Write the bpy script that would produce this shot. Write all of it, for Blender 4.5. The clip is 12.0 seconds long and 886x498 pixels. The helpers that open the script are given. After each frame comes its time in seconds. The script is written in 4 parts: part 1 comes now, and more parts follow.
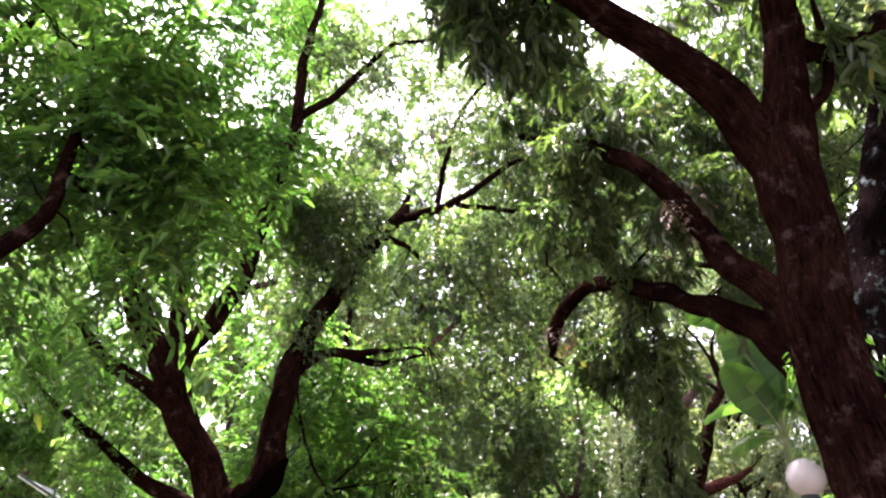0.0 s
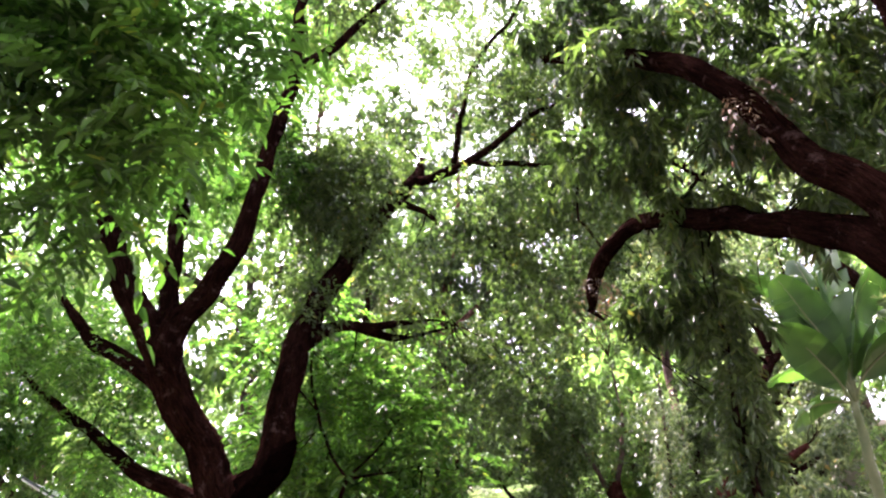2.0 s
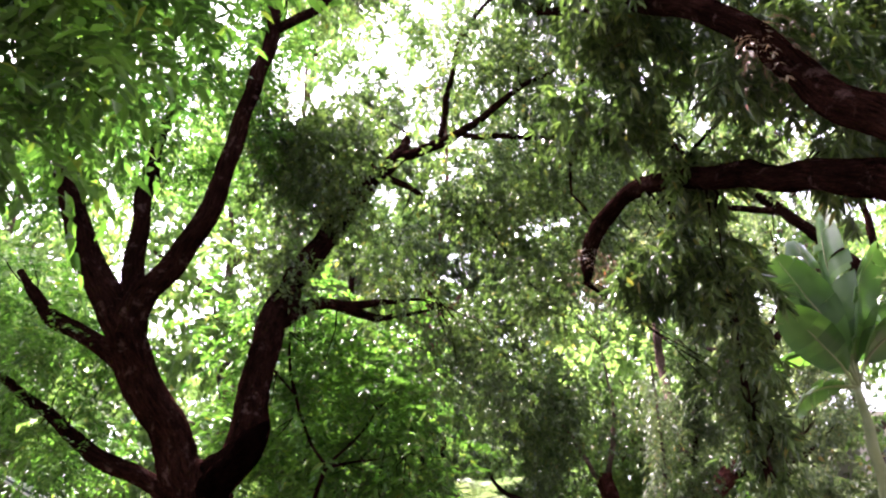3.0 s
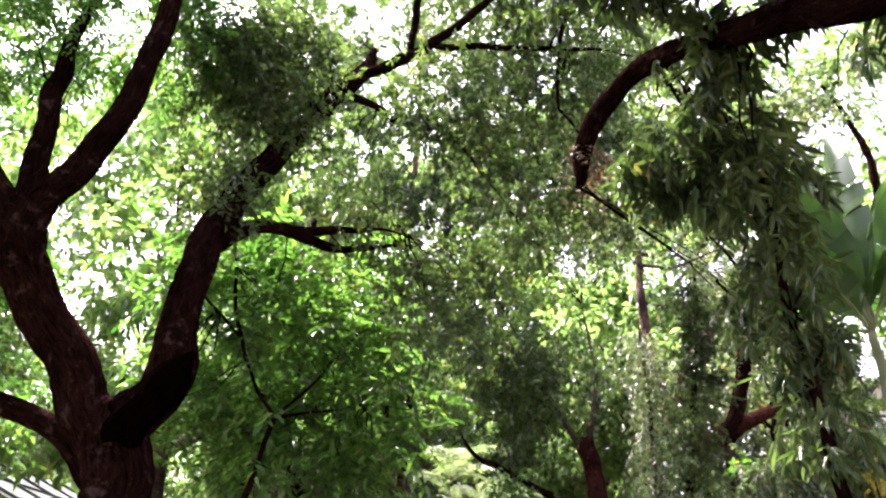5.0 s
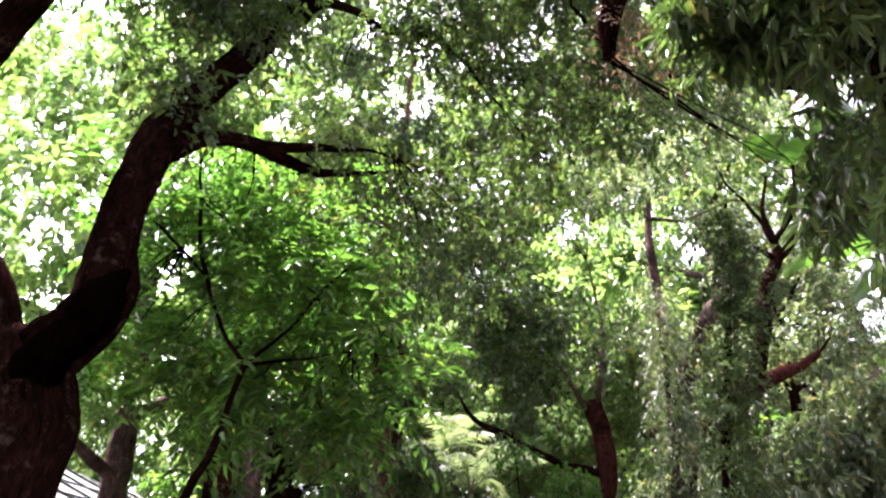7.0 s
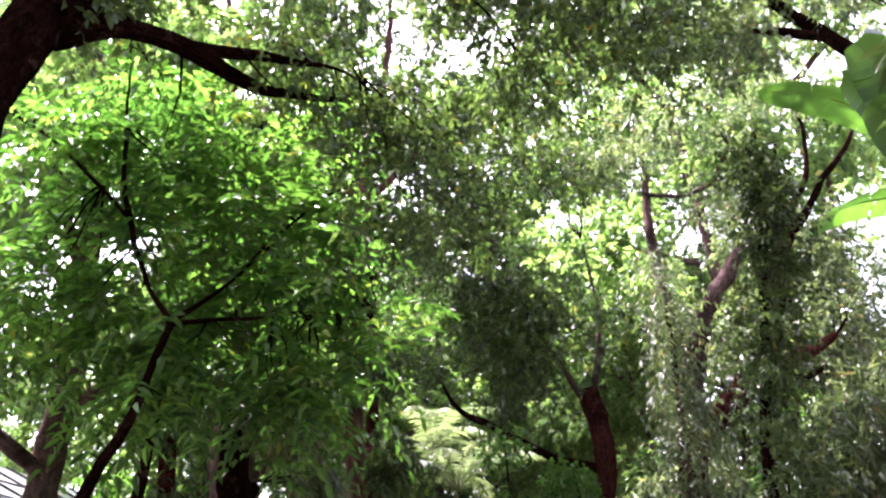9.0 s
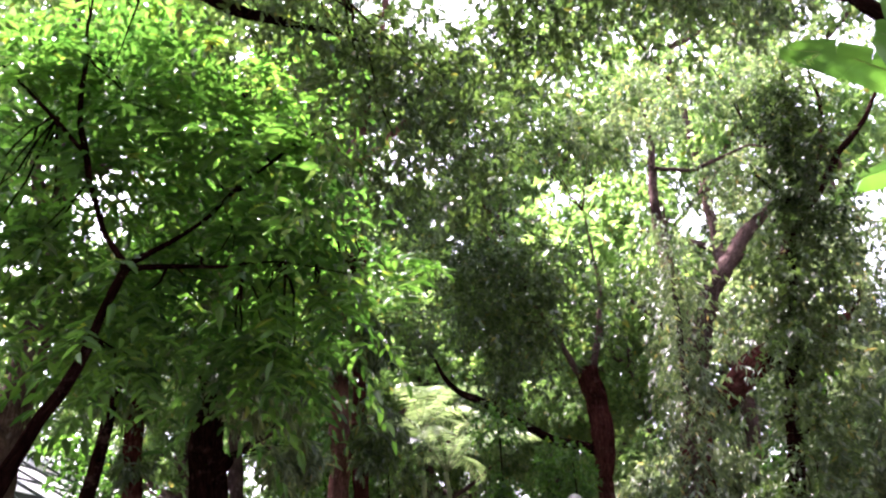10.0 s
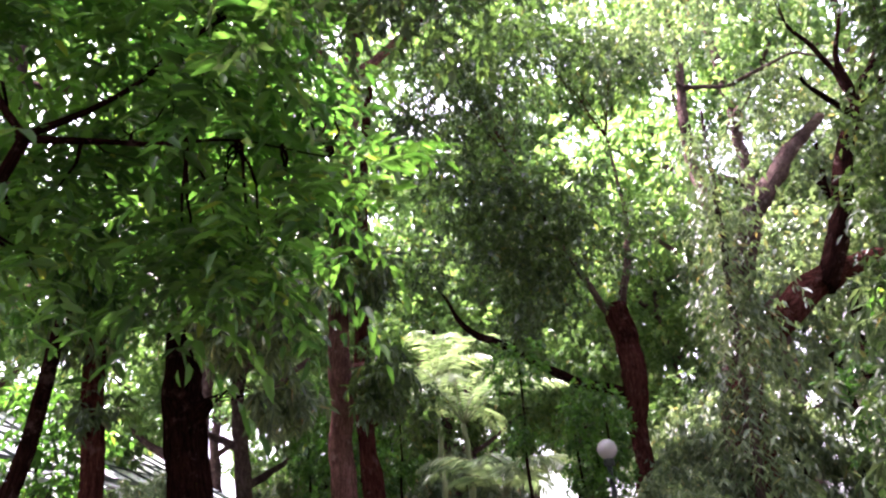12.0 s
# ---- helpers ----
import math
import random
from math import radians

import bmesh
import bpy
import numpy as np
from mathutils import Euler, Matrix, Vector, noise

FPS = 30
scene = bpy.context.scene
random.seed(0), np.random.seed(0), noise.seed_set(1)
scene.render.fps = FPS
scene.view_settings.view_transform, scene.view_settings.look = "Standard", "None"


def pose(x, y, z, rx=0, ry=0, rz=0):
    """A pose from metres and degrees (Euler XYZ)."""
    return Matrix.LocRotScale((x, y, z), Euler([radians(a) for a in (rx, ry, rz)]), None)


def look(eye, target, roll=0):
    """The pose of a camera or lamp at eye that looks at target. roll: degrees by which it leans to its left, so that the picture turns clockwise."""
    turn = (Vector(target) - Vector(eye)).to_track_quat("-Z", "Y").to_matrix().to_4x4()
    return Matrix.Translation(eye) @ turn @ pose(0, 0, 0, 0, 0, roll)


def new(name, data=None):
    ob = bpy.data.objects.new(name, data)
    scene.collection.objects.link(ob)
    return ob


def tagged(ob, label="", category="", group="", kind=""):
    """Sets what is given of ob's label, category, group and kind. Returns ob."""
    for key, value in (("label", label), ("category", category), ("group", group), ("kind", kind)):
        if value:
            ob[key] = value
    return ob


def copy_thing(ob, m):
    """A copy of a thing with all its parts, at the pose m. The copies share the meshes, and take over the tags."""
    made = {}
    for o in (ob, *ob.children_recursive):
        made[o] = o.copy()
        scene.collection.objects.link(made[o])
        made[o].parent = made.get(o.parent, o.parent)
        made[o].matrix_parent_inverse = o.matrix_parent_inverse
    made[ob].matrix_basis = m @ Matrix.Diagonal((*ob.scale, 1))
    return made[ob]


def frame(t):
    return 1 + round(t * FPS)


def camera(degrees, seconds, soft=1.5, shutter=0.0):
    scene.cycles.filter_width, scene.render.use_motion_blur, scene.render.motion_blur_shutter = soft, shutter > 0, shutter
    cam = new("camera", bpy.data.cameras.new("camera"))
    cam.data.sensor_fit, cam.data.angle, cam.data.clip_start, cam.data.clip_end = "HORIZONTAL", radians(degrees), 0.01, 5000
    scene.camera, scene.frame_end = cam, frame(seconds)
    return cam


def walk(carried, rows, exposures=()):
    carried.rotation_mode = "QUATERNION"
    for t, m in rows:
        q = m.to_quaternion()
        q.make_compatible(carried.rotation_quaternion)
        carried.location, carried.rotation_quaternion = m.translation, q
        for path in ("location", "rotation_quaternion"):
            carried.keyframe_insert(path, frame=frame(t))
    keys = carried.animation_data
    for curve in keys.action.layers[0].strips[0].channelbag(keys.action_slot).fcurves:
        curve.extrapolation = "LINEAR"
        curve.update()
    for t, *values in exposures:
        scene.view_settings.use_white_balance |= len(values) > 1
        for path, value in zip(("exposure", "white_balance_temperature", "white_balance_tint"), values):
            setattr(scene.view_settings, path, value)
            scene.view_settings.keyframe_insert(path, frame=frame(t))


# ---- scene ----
cam = camera(61.3, 12.0, soft=2.3)
METRES, EYE, TILT, LEAN, TURN = 10.0, 1.6, 28.3, 1.0, 0.0
ROWS = [
    (0.0, 0.0, 0.0, 0.0, -0.0, 0.0, -0.0),
    (0.5, 0.004, 0.0291, -0.0123, 1.01, 0.68, 0.88),
    (1.0, 0.0023, 0.0633, -0.0292, 0.97, 1.68, 0.75),
    (1.5, 0.0046, 0.0991, -0.0506, 1.3, 0.66, 1.79),
    (2.0, 0.003, 0.1337, -0.0702, 1.77, 0.11, 2.65),
    (2.5, 0.0014, 0.1668, -0.0862, 1.34, -0.01, 2.82),
    (3.0, 0.0046, 0.2004, -0.1052, 0.93, -0.17, 2.43),
    (5.0, 0.0107, 0.3523, -0.19, -0.88, -1.72, 1.99),
    (5.5, 0.0139, 0.3889, -0.211, -0.88, -2.1, 1.82),
    (6.0, 0.0103, 0.4254, -0.2298, -0.94, -2.51, 1.93),
    (6.5, 0.0093, 0.4585, -0.2486, -1.47, -3.15, 2.06),
    (7.0, 0.0113, 0.4931, -0.2655, -1.18, -3.31, 2.56),
    (9.0, 0.0225, 0.6531, -0.348, -2.2, -2.87, 2.63),
    (9.5, 0.0281, 0.6922, -0.3687, -2.22, -2.9, 1.92),
    (10.0, 0.0307, 0.7306, -0.389, -2.26, -3.97, 1.34),
    (10.5, 0.0378, 0.7682, -0.4096, -1.82, -4.9, 2.61),
    (11.0, 0.0401, 0.8052, -0.4301, -1.65, -4.93, 2.39),
    (11.5, 0.0421, 0.8374, -0.4498, -1.84, -5.98, 3.15),
    (12.0, 0.044, 0.8776, -0.4721, -1.24, -6.53, 3.2),
]
walk(cam, [(t, pose(0, 0, EYE, TILT, LEAN, TURN) @ pose(METRES * x, METRES * y, METRES * z, 90 + pitch, roll, yaw)) for t, x, y, z, yaw, pitch, roll in ROWS],
     exposures=((0.0, 3.1, 6350, 34), (3.0, 3.08, 6300, 36), (5.5, 3.06, 6250, 36), (9.5, 3.04, 6050, 38), (12.0, 3.25, 6000, 39)))

# ---- light ----
world = bpy.data.worlds.new("sky")
scene.world = world
world.use_nodes = True
wn, wl = world.node_tree.nodes, world.node_tree.links
SUN_UP, SUN_TURN = radians(64), radians(-40)
sky = wn.new("ShaderNodeTexSky")
sky.sky_type = "NISHITA"
sky.sun_disc = False
sky.sun_elevation, sky.sun_rotation = SUN_UP, SUN_TURN
sky.air_density, sky.dust_density, sky.ozone_density = 1.0, 4.0, 0.6
haze = wn.new("ShaderNodeHueSaturation")
haze.inputs["Saturation"].default_value = 0.35
wl.new(sky.outputs[0], haze.inputs["Color"])
wl.new(haze.outputs[0], wn["Background"].inputs[0])
wn["Background"].inputs[1].default_value = 0.15
sun = new("sun", bpy.data.lights.new("sun", "SUN"))
sun.data.energy, sun.data.angle, sun.data.color = 5.0, radians(3), (1.0, 0.95, 0.86)
sun.matrix_world = look((0, 0, 0), (-math.sin(SUN_TURN) * -1 * -math.cos(SUN_UP), -math.cos(SUN_TURN) * math.cos(SUN_UP), -math.sin(SUN_UP)))


# ---- materials ----
def material(name):
    m = bpy.data.materials.new(name)
    m.use_nodes = True
    n, l = m.node_tree.nodes, m.node_tree.links
    return m, n, l, n["Principled BSDF"]


def ramp(n, l, source, stops):
    r = n.new("ShaderNodeValToRGB")
    e = r.color_ramp.elements
    while len(e) < len(stops):
        e.new(0.5)
    for i, (at, col) in enumerate(stops):
        e[i].position, e[i].color = at, (*col, 1)
    l.new(source, r.inputs[0])
    return r.outputs[0]


def noise_tex(n, l, scale, detail=4, coords=None, rough=0.6):
    t = n.new("ShaderNodeTexNoise")
    t.inputs["Scale"].default_value, t.inputs["Detail"].default_value, t.inputs["Roughness"].default_value = scale, detail, rough
    if coords:
        l.new(coords, t.inputs["Vector"])
    return t.outputs["Fac"]


def bump(n, l, height, strength, distance, shader):
    b = n.new("ShaderNodeBump")
    b.inputs["Strength"].default_value, b.inputs["Distance"].default_value = strength, distance
    l.new(height, b.inputs["Height"])
    l.new(b.outputs[0], shader.inputs["Normal"])
    return b


def mix(n, l, fac, a, b, how="MIX"):
    m = n.new("ShaderNodeMix")
    m.data_type, m.blend_type = "RGBA", how
    for sock, v in ((m.inputs[0], fac), (m.inputs[6], a), (m.inputs[7], b)):
        if hasattr(v, "links"):
            l.new(v, sock)
        else:
            sock.default_value = v if isinstance(v, float) else (*v, 1)
    return m.outputs[2]


def bark(name, dark, light, patch, fine=15.0, relief=1.0):
    """Bark: broken ridges along the limb, blotches at two scales, pale patches and fine grain."""
    m, n, l, p = material(name)
    at = n.new("ShaderNodeAttribute")
    at.attribute_name = "grain"
    ob = n.new("ShaderNodeTexCoord").outputs["Object"]
    ridge = noise_tex(n, l, fine * 1.6, 9, at.outputs["Vector"], 0.75)
    crack = n.new("ShaderNodeTexVoronoi")
    crack.feature = "DISTANCE_TO_EDGE"
    crack.inputs["Scale"].default_value = fine * 1.9
    crack.inputs["Randomness"].default_value = 1.0
    bent = n.new("ShaderNodeVectorMath")
    bent.operation = "ADD"
    wander = n.new("ShaderNodeTexNoise")
    wander.inputs["Scale"].default_value, wander.inputs["Detail"].default_value = 9.0, 5
    l.new(ob, wander.inputs["Vector"])
    small = n.new("ShaderNodeVectorMath")
    small.operation = "SCALE"
    small.inputs["Scale"].default_value = 0.10
    l.new(wander.outputs["Color"], small.inputs[0])
    l.new(at.outputs["Vector"], bent.inputs[0])
    l.new(small.outputs[0], bent.inputs[1])
    l.new(bent.outputs[0], crack.inputs["Vector"])
    plates = ramp(n, l, crack.outputs["Distance"], ((0.0, (0, 0, 0)), (0.22, (1, 1, 1))))
    grain = noise_tex(n, l, 55, 5, ob, 0.7)
    blotch = noise_tex(n, l, 5.5, 8, ob, 0.72)
    wide = noise_tex(n, l, 1.3, 5, ob, 0.6)
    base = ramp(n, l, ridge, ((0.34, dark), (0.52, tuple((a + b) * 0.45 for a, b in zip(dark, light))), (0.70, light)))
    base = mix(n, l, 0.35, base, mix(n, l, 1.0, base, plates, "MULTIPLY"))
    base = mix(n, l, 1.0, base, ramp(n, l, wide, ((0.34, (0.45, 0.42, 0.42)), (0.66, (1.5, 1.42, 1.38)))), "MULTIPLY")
    spots = ramp(n, l, blotch, ((0.56, (0, 0, 0)), (0.66, (1, 1, 1))))
    col = mix(n, l, spots, base, mix(n, l, grain, base, patch))
    l.new(col, p.inputs["Base Color"])
    p.inputs["Roughness"].default_value = 0.9
    p.inputs["Specular IOR Level"].default_value = 0.0
    height = mix(n, l, 0.3, mix(n, l, 0.4, ridge, grain), plates)
    bump(n, l, height, relief, 0.05, p)
    return m


def leaf(name, dark, light, glow, rough=0.42, through_share=0.5, sheen=0.45):
    """A leaf: each one its own green, glossy above, letting light through."""
    m, n, l, p = material(name)
    geo = n.new("ShaderNodeNewGeometry")
    col = ramp(n, l, geo.outputs["Random Per Island"], ((0.0, dark), (0.75, light), (0.97, tuple(c * 1.35 for c in light)), (1.0, (light[0] * 2.4, light[1] * 1.25, light[2]))))
    # Metre-wide patches of cool shade and warm light, painted into the green
    dapple = noise_tex(n, l, 0.9, 3, n.new("ShaderNodeTexCoord").outputs["Object"])
    shade = ramp(n, l, dapple, ((0.32, (0.55, 0.62, 0.68)), (0.68, (1.28, 1.2, 1.0))))
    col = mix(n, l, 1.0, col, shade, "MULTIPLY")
    l.new(col, p.inputs["Base Color"])
    p.inputs["Roughness"].default_value = rough
    p.inputs["Specular IOR Level"].default_value = sheen
    t = n.new("ShaderNodeBsdfTranslucent")
    l.new(mix(n, l, 1.0, col, glow, "MULTIPLY"), t.inputs["Color"])
    s = n.new("ShaderNodeMixShader")
    s.inputs[0].default_value = through_share
    l.new(p.outputs[0], s.inputs[1])
    l.new(t.outputs[0], s.inputs[2])
    l.new(s.outputs[0], n["Material Output"].inputs["Surface"])
    return m


def plain(name, a, b, scale, rough=0.7, relief=0.2, metal=0.0):
    """A mottled surface of two near tones with a fine relief."""
    m, n, l, p = material(name)
    co = n.new("ShaderNodeTexCoord").outputs["Object"]
    f = noise_tex(n, l, scale, 6, co)
    l.new(ramp(n, l, f, ((0.3, a), (0.7, b))), p.inputs["Base Color"])
    p.inputs["Roughness"].default_value, p.inputs["Metallic"].default_value = rough, metal
    bump(n, l, noise_tex(n, l, scale * 9, 4, co), relief, 0.01, p)
    return m


# Dark bark; its light and patch tones also paint in the limbs' pinkish sheen
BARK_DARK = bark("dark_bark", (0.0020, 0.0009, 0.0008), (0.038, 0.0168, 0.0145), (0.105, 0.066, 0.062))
BARK_CHAR = bark("charred_wood", (0.0006, 0.0004, 0.0004), (0.007, 0.0030, 0.0026), (0.016, 0.008, 0.007), 24.0)
BARK_RED = bark("reddish_bark", (0.010, 0.0035, 0.003), (0.13, 0.048, 0.040), (0.16, 0.090, 0.080))
BARK_PINK = bark("pinkish_bark", (0.06, 0.030, 0.026), (0.32, 0.17, 0.15), (0.34, 0.23, 0.20), 20.0)
BARK_PALE = bark("pale_bark", (0.05, 0.034, 0.031), (0.21, 0.145, 0.135), (0.26, 0.22, 0.20))
BARK_LICHEN = bark("lichen_bark", (0.004, 0.0025, 0.003), (0.018, 0.012, 0.0125), (0.18, 0.235, 0.24))
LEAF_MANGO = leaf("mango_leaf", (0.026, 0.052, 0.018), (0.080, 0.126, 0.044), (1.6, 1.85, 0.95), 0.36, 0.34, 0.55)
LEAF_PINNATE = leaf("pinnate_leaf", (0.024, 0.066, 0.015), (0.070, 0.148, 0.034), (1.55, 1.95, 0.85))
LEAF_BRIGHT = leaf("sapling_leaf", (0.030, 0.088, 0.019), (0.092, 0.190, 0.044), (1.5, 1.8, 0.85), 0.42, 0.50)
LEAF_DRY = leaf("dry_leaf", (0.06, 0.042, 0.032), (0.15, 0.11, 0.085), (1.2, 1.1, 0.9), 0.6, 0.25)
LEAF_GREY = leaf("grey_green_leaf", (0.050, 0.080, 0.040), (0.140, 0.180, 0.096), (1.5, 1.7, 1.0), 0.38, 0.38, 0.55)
# Sunlight on far and high crowns, put into a paler leaf colour
LEAF_SUNLIT = leaf("sunlit_leaf", (0.070, 0.132, 0.040), (0.150, 0.228, 0.086), (1.55, 1.8, 1.05))


# ---- building tools ----
def part(name, mesh, mat, parent, label=""):
    ob = new(name, mesh)
    if mat and not mesh.materials:
        mesh.materials.append(mat)
    if parent:
        ob.parent = parent
    if label:
        ob["label"] = label
    return ob


def bm_mesh(name, bm, smooth=False):
    me = bpy.data.meshes.new(name)
    bm.to_mesh(me)
    bm.free()
    if smooth:
        me.polygons.foreach_set("use_smooth", [True] * len(me.polygons))
    return me


def spline(points, step):
    """Catmull-Rom through rows of x, y, z, radius."""
    p = np.array(points, float)
    p = np.vstack([2 * p[0] - p[1], p, 2 * p[-1] - p[-2]])
    out = []
    for i in range(1, len(p) - 2):
        a, b, c, d = p[i - 1:i + 3]
        k = max(2, int(np.linalg.norm((c - b)[:3]) / step))
        t = np.linspace(0, 1, k, endpoint=False)[:, None]
        out.append(0.5 * (2 * b + (c - a) * t + (2 * a - 5 * b + 4 * c - d) * t ** 2 + (3 * b - a - 3 * c + d) * t ** 3))
    out.append(p[-2][None])
    return np.vstack(out)


def tube(points, sides=12, step=0.12, rough=0.10, seed=0, flare=0.0):
    """A limb: a swept round of uneven radius with closed ends, carrying its grain's own coordinates."""
    rng = np.random.default_rng(seed)
    s = spline(points, step)
    c, r = s[:, :3].copy(), np.maximum(s[:, 3], 0.003)
    n = len(c)
    along = np.concatenate([[0], np.cumsum(np.linalg.norm(np.diff(c, axis=0), axis=1))])
    wob = np.array([noise.noise_vector(Vector((v * 1.7, seed * 3.1, 0))) for v in along])
    c += wob * np.maximum(r * 0.35, 0.05)[:, None]
    tan = np.gradient(c, axis=0)
    tan /= np.linalg.norm(tan, axis=1)[:, None]
    side = np.cross(tan[0], (0.3, 1, 0.2))
    verts, grain = [], []
    ang = np.arange(sides) / sides * 2 * np.pi
    lob = rng.uniform(0, 6.28, 3)
    for i in range(n):
        side = side - tan[i] * side.dot(tan[i])
        side /= np.linalg.norm(side)
        up = np.cross(tan[i], side)
        ra = r[i] * (1 + flare * np.exp(-along[i] * 2.5))
        for a in ang:
            k = noise.noise(Vector((math.cos(a) * 1.3 + lob[0], math.sin(a) * 1.3 + lob[1], along[i] * 2.2 / (1 + r[i] * 4))))
            k2 = noise.noise(Vector((math.cos(a) * 4 + lob[2], math.sin(a) * 4, along[i] * 9)))
            q = ra * (1 + rough * 1.6 * k + rough * 0.5 * k2)
            verts.append(c[i] + (side * math.cos(a) + up * math.sin(a)) * q)
            grain.append((math.cos(a) * r[0] + lob[0], math.sin(a) * r[0] + lob[1], along[i] * 0.22 + lob[2]))
    faces = [(i * sides + j, i * sides + (j + 1) % sides, (i + 1) * sides + (j + 1) % sides, (i + 1) * sides + j) for i in range(n - 1) for j in range(sides)]
    faces += [tuple(range(sides))[::-1], tuple(range((n - 1) * sides, n * sides))]
    me = bpy.data.meshes.new("limb")
    me.from_pydata([tuple(v) for v in verts], [], faces)
    g = me.attributes.new("grain", "FLOAT_VECTOR", "POINT")
    g.data.foreach_set("vector", np.array(grain, np.float32).ravel())
    me.polygons.foreach_set("use_smooth", [True] * len(me.polygons))
    return me


def unit(v):
    return v / np.maximum(np.linalg.norm(v, axis=-1, keepdims=True), 1e-6)


def leaf_mesh(base, way, side, length, width, fold=0.25, shapely=False):
    """One mesh of leaves folded along the midrib; a shapely leaf has a rounder outline and a curling tip."""
    n = len(base)
    up = np.cross(side, way)
    L, W = length[:, None], width[:, None]
    if shapely:
        rows = ((0.28, 0.46, 0.0), (0.66, 0.36, 0.03))
        outline = [base]
        outline += [base + way * L * f + side * W * w + up * (W * fold * w * 2 - L * d) for f, w, d in rows]
        outline += [base + way * L - up * L * 0.12]
        outline += [base + way * L * f - side * W * w + up * (W * fold * w * 2 - L * d) for f, w, d in rows[::-1]]
        tris = [0, 1, 2, 0, 2, 3, 0, 3, 4, 0, 4, 5]
    else:
        outline = [base, base + way * L * 0.42 + side * W * 0.5 + up * W * fold, base + way * L - up * L * 0.06, base + way * L * 0.42 - side * W * 0.5 + up * W * fold]
        tris = [0, 1, 2, 0, 2, 3]
    v = np.stack(outline, 1).astype(np.float32)
    k, m = len(outline), len(tris)
    me = bpy.data.meshes.new("crown")
    me.vertices.add(n * k)
    me.vertices.foreach_set("co", v.ravel())
    me.loops.add(n * m)
    me.loops.foreach_set("vertex_index", (np.arange(n)[:, None] * k + np.array(tris)).astype(np.int32).ravel())
    me.polygons.add(n * m // 3)
    me.polygons.foreach_set("loop_start", np.arange(n * m // 3, dtype=np.int32) * 3)
    me.update(calc_edges=True)
    return me


KINDS = {  # leaves to a sprig, sprig length, leaf length, leaf width, droop, pinnate
    "mango": (9, 0.16, 0.19, 0.048, 0.85, False),
    "pinnate": (13, 0.36, 0.105, 0.038, 0.45, True),
    "neem": (15, 0.30, 0.080, 0.026, 0.55, True),
    "broad": (7, 0.20, 0.12, 0.058, 0.5, False),
    "fine": (10, 0.22, 0.070, 0.030, 0.45, False),
    "weep": (12, 0.55, 0.13, 0.034, 1.5, True),
}


def foliage(clumps, kind, seed, scale=1.0, amount=1.0):
    """Leaves on sprigs, sprigs in tufts, tufts through rounded clumps (x, y, z, rx, ry, rz, tufts)."""
    rng = np.random.default_rng(seed)
    k, reach, ll, lw, droop, pinn = KINDS[kind]
    reach, ll, lw = reach * scale, ll * scale, lw * scale
    bases, ways, sides, lens = [], [], [], []
    for x, y, z, rx, ry, rz, tufts in clumps:
        tufts = max(3, int(tufts * amount))
        d = unit(rng.normal(size=(tufts, 3)))
        rad = rng.uniform(0.15, 1.0, (tufts, 1)) ** 0.5 * np.where(rng.random((tufts, 1)) < 0.18, rng.uniform(1.0, 1.5, (tufts, 1)), 1.0)
        lump = 0.8 + 0.35 * np.sin(d[:, :1] * 5 + seed) * np.cos(d[:, 2:] * 4 + x)
        heart = np.array((x, y, z)) + d * rad * lump * (rx, ry, rz)
        q = rng.integers(4, 9, tufts)
        centre = np.repeat(heart, q, axis=0)
        out = np.repeat(d, q, axis=0)
        m = len(centre)
        ax = unit(rng.normal(size=(m, 3)) * (1, 1, 0.6) + out * 0.5 + (0, 0, -droop * 0.5))
        start = centre + rng.normal(size=(m, 3)) * 0.10 * scale
        size = rng.uniform(0.7, 1.2, m)
        for j in range(k):
            f = (j // 2 * 2 + 1.0) / k if pinn else 0.35 + 0.65 * j / k
            fall = np.zeros((m, 3))
            fall[:, 2] = -droop * reach * f * f * 0.8
            pos = start + ax * (reach * f * size)[:, None] + fall * size[:, None]
            along = unit(ax + (0, 0, -droop * f))
            flat = unit(np.cross(along, (0, 0, 1.0)) + 1e-4)
            if pinn:
                sg = 1 if j % 2 else -1
                way = unit(along * 0.55 + flat * sg * (0.9 if j < k - 1 else 0.0) + rng.normal(size=(m, 3)) * 0.22 + (0, 0, -droop * 0.35))
            else:
                way = unit(along * 0.6 + rng.normal(size=(m, 3)) * 0.75 + (0, 0, -droop * 0.9))
            tilt = unit(np.cross(way, (0, 0, 1.0)) + rng.normal(size=(m, 3)) * 0.4)
            tilt = unit(tilt - way * (tilt * way).sum(1, keepdims=True))
            bases.append(pos), ways.append(way), sides.append(tilt), lens.append(size * rng.uniform(0.75, 1.15, m))
    b, w, s, le = np.concatenate(bases), np.concatenate(ways), np.concatenate(sides), np.concatenate(lens)
    return leaf_mesh(b, w, s, le * ll, le * lw, shapely=kind in ("mango", "pinnate"))


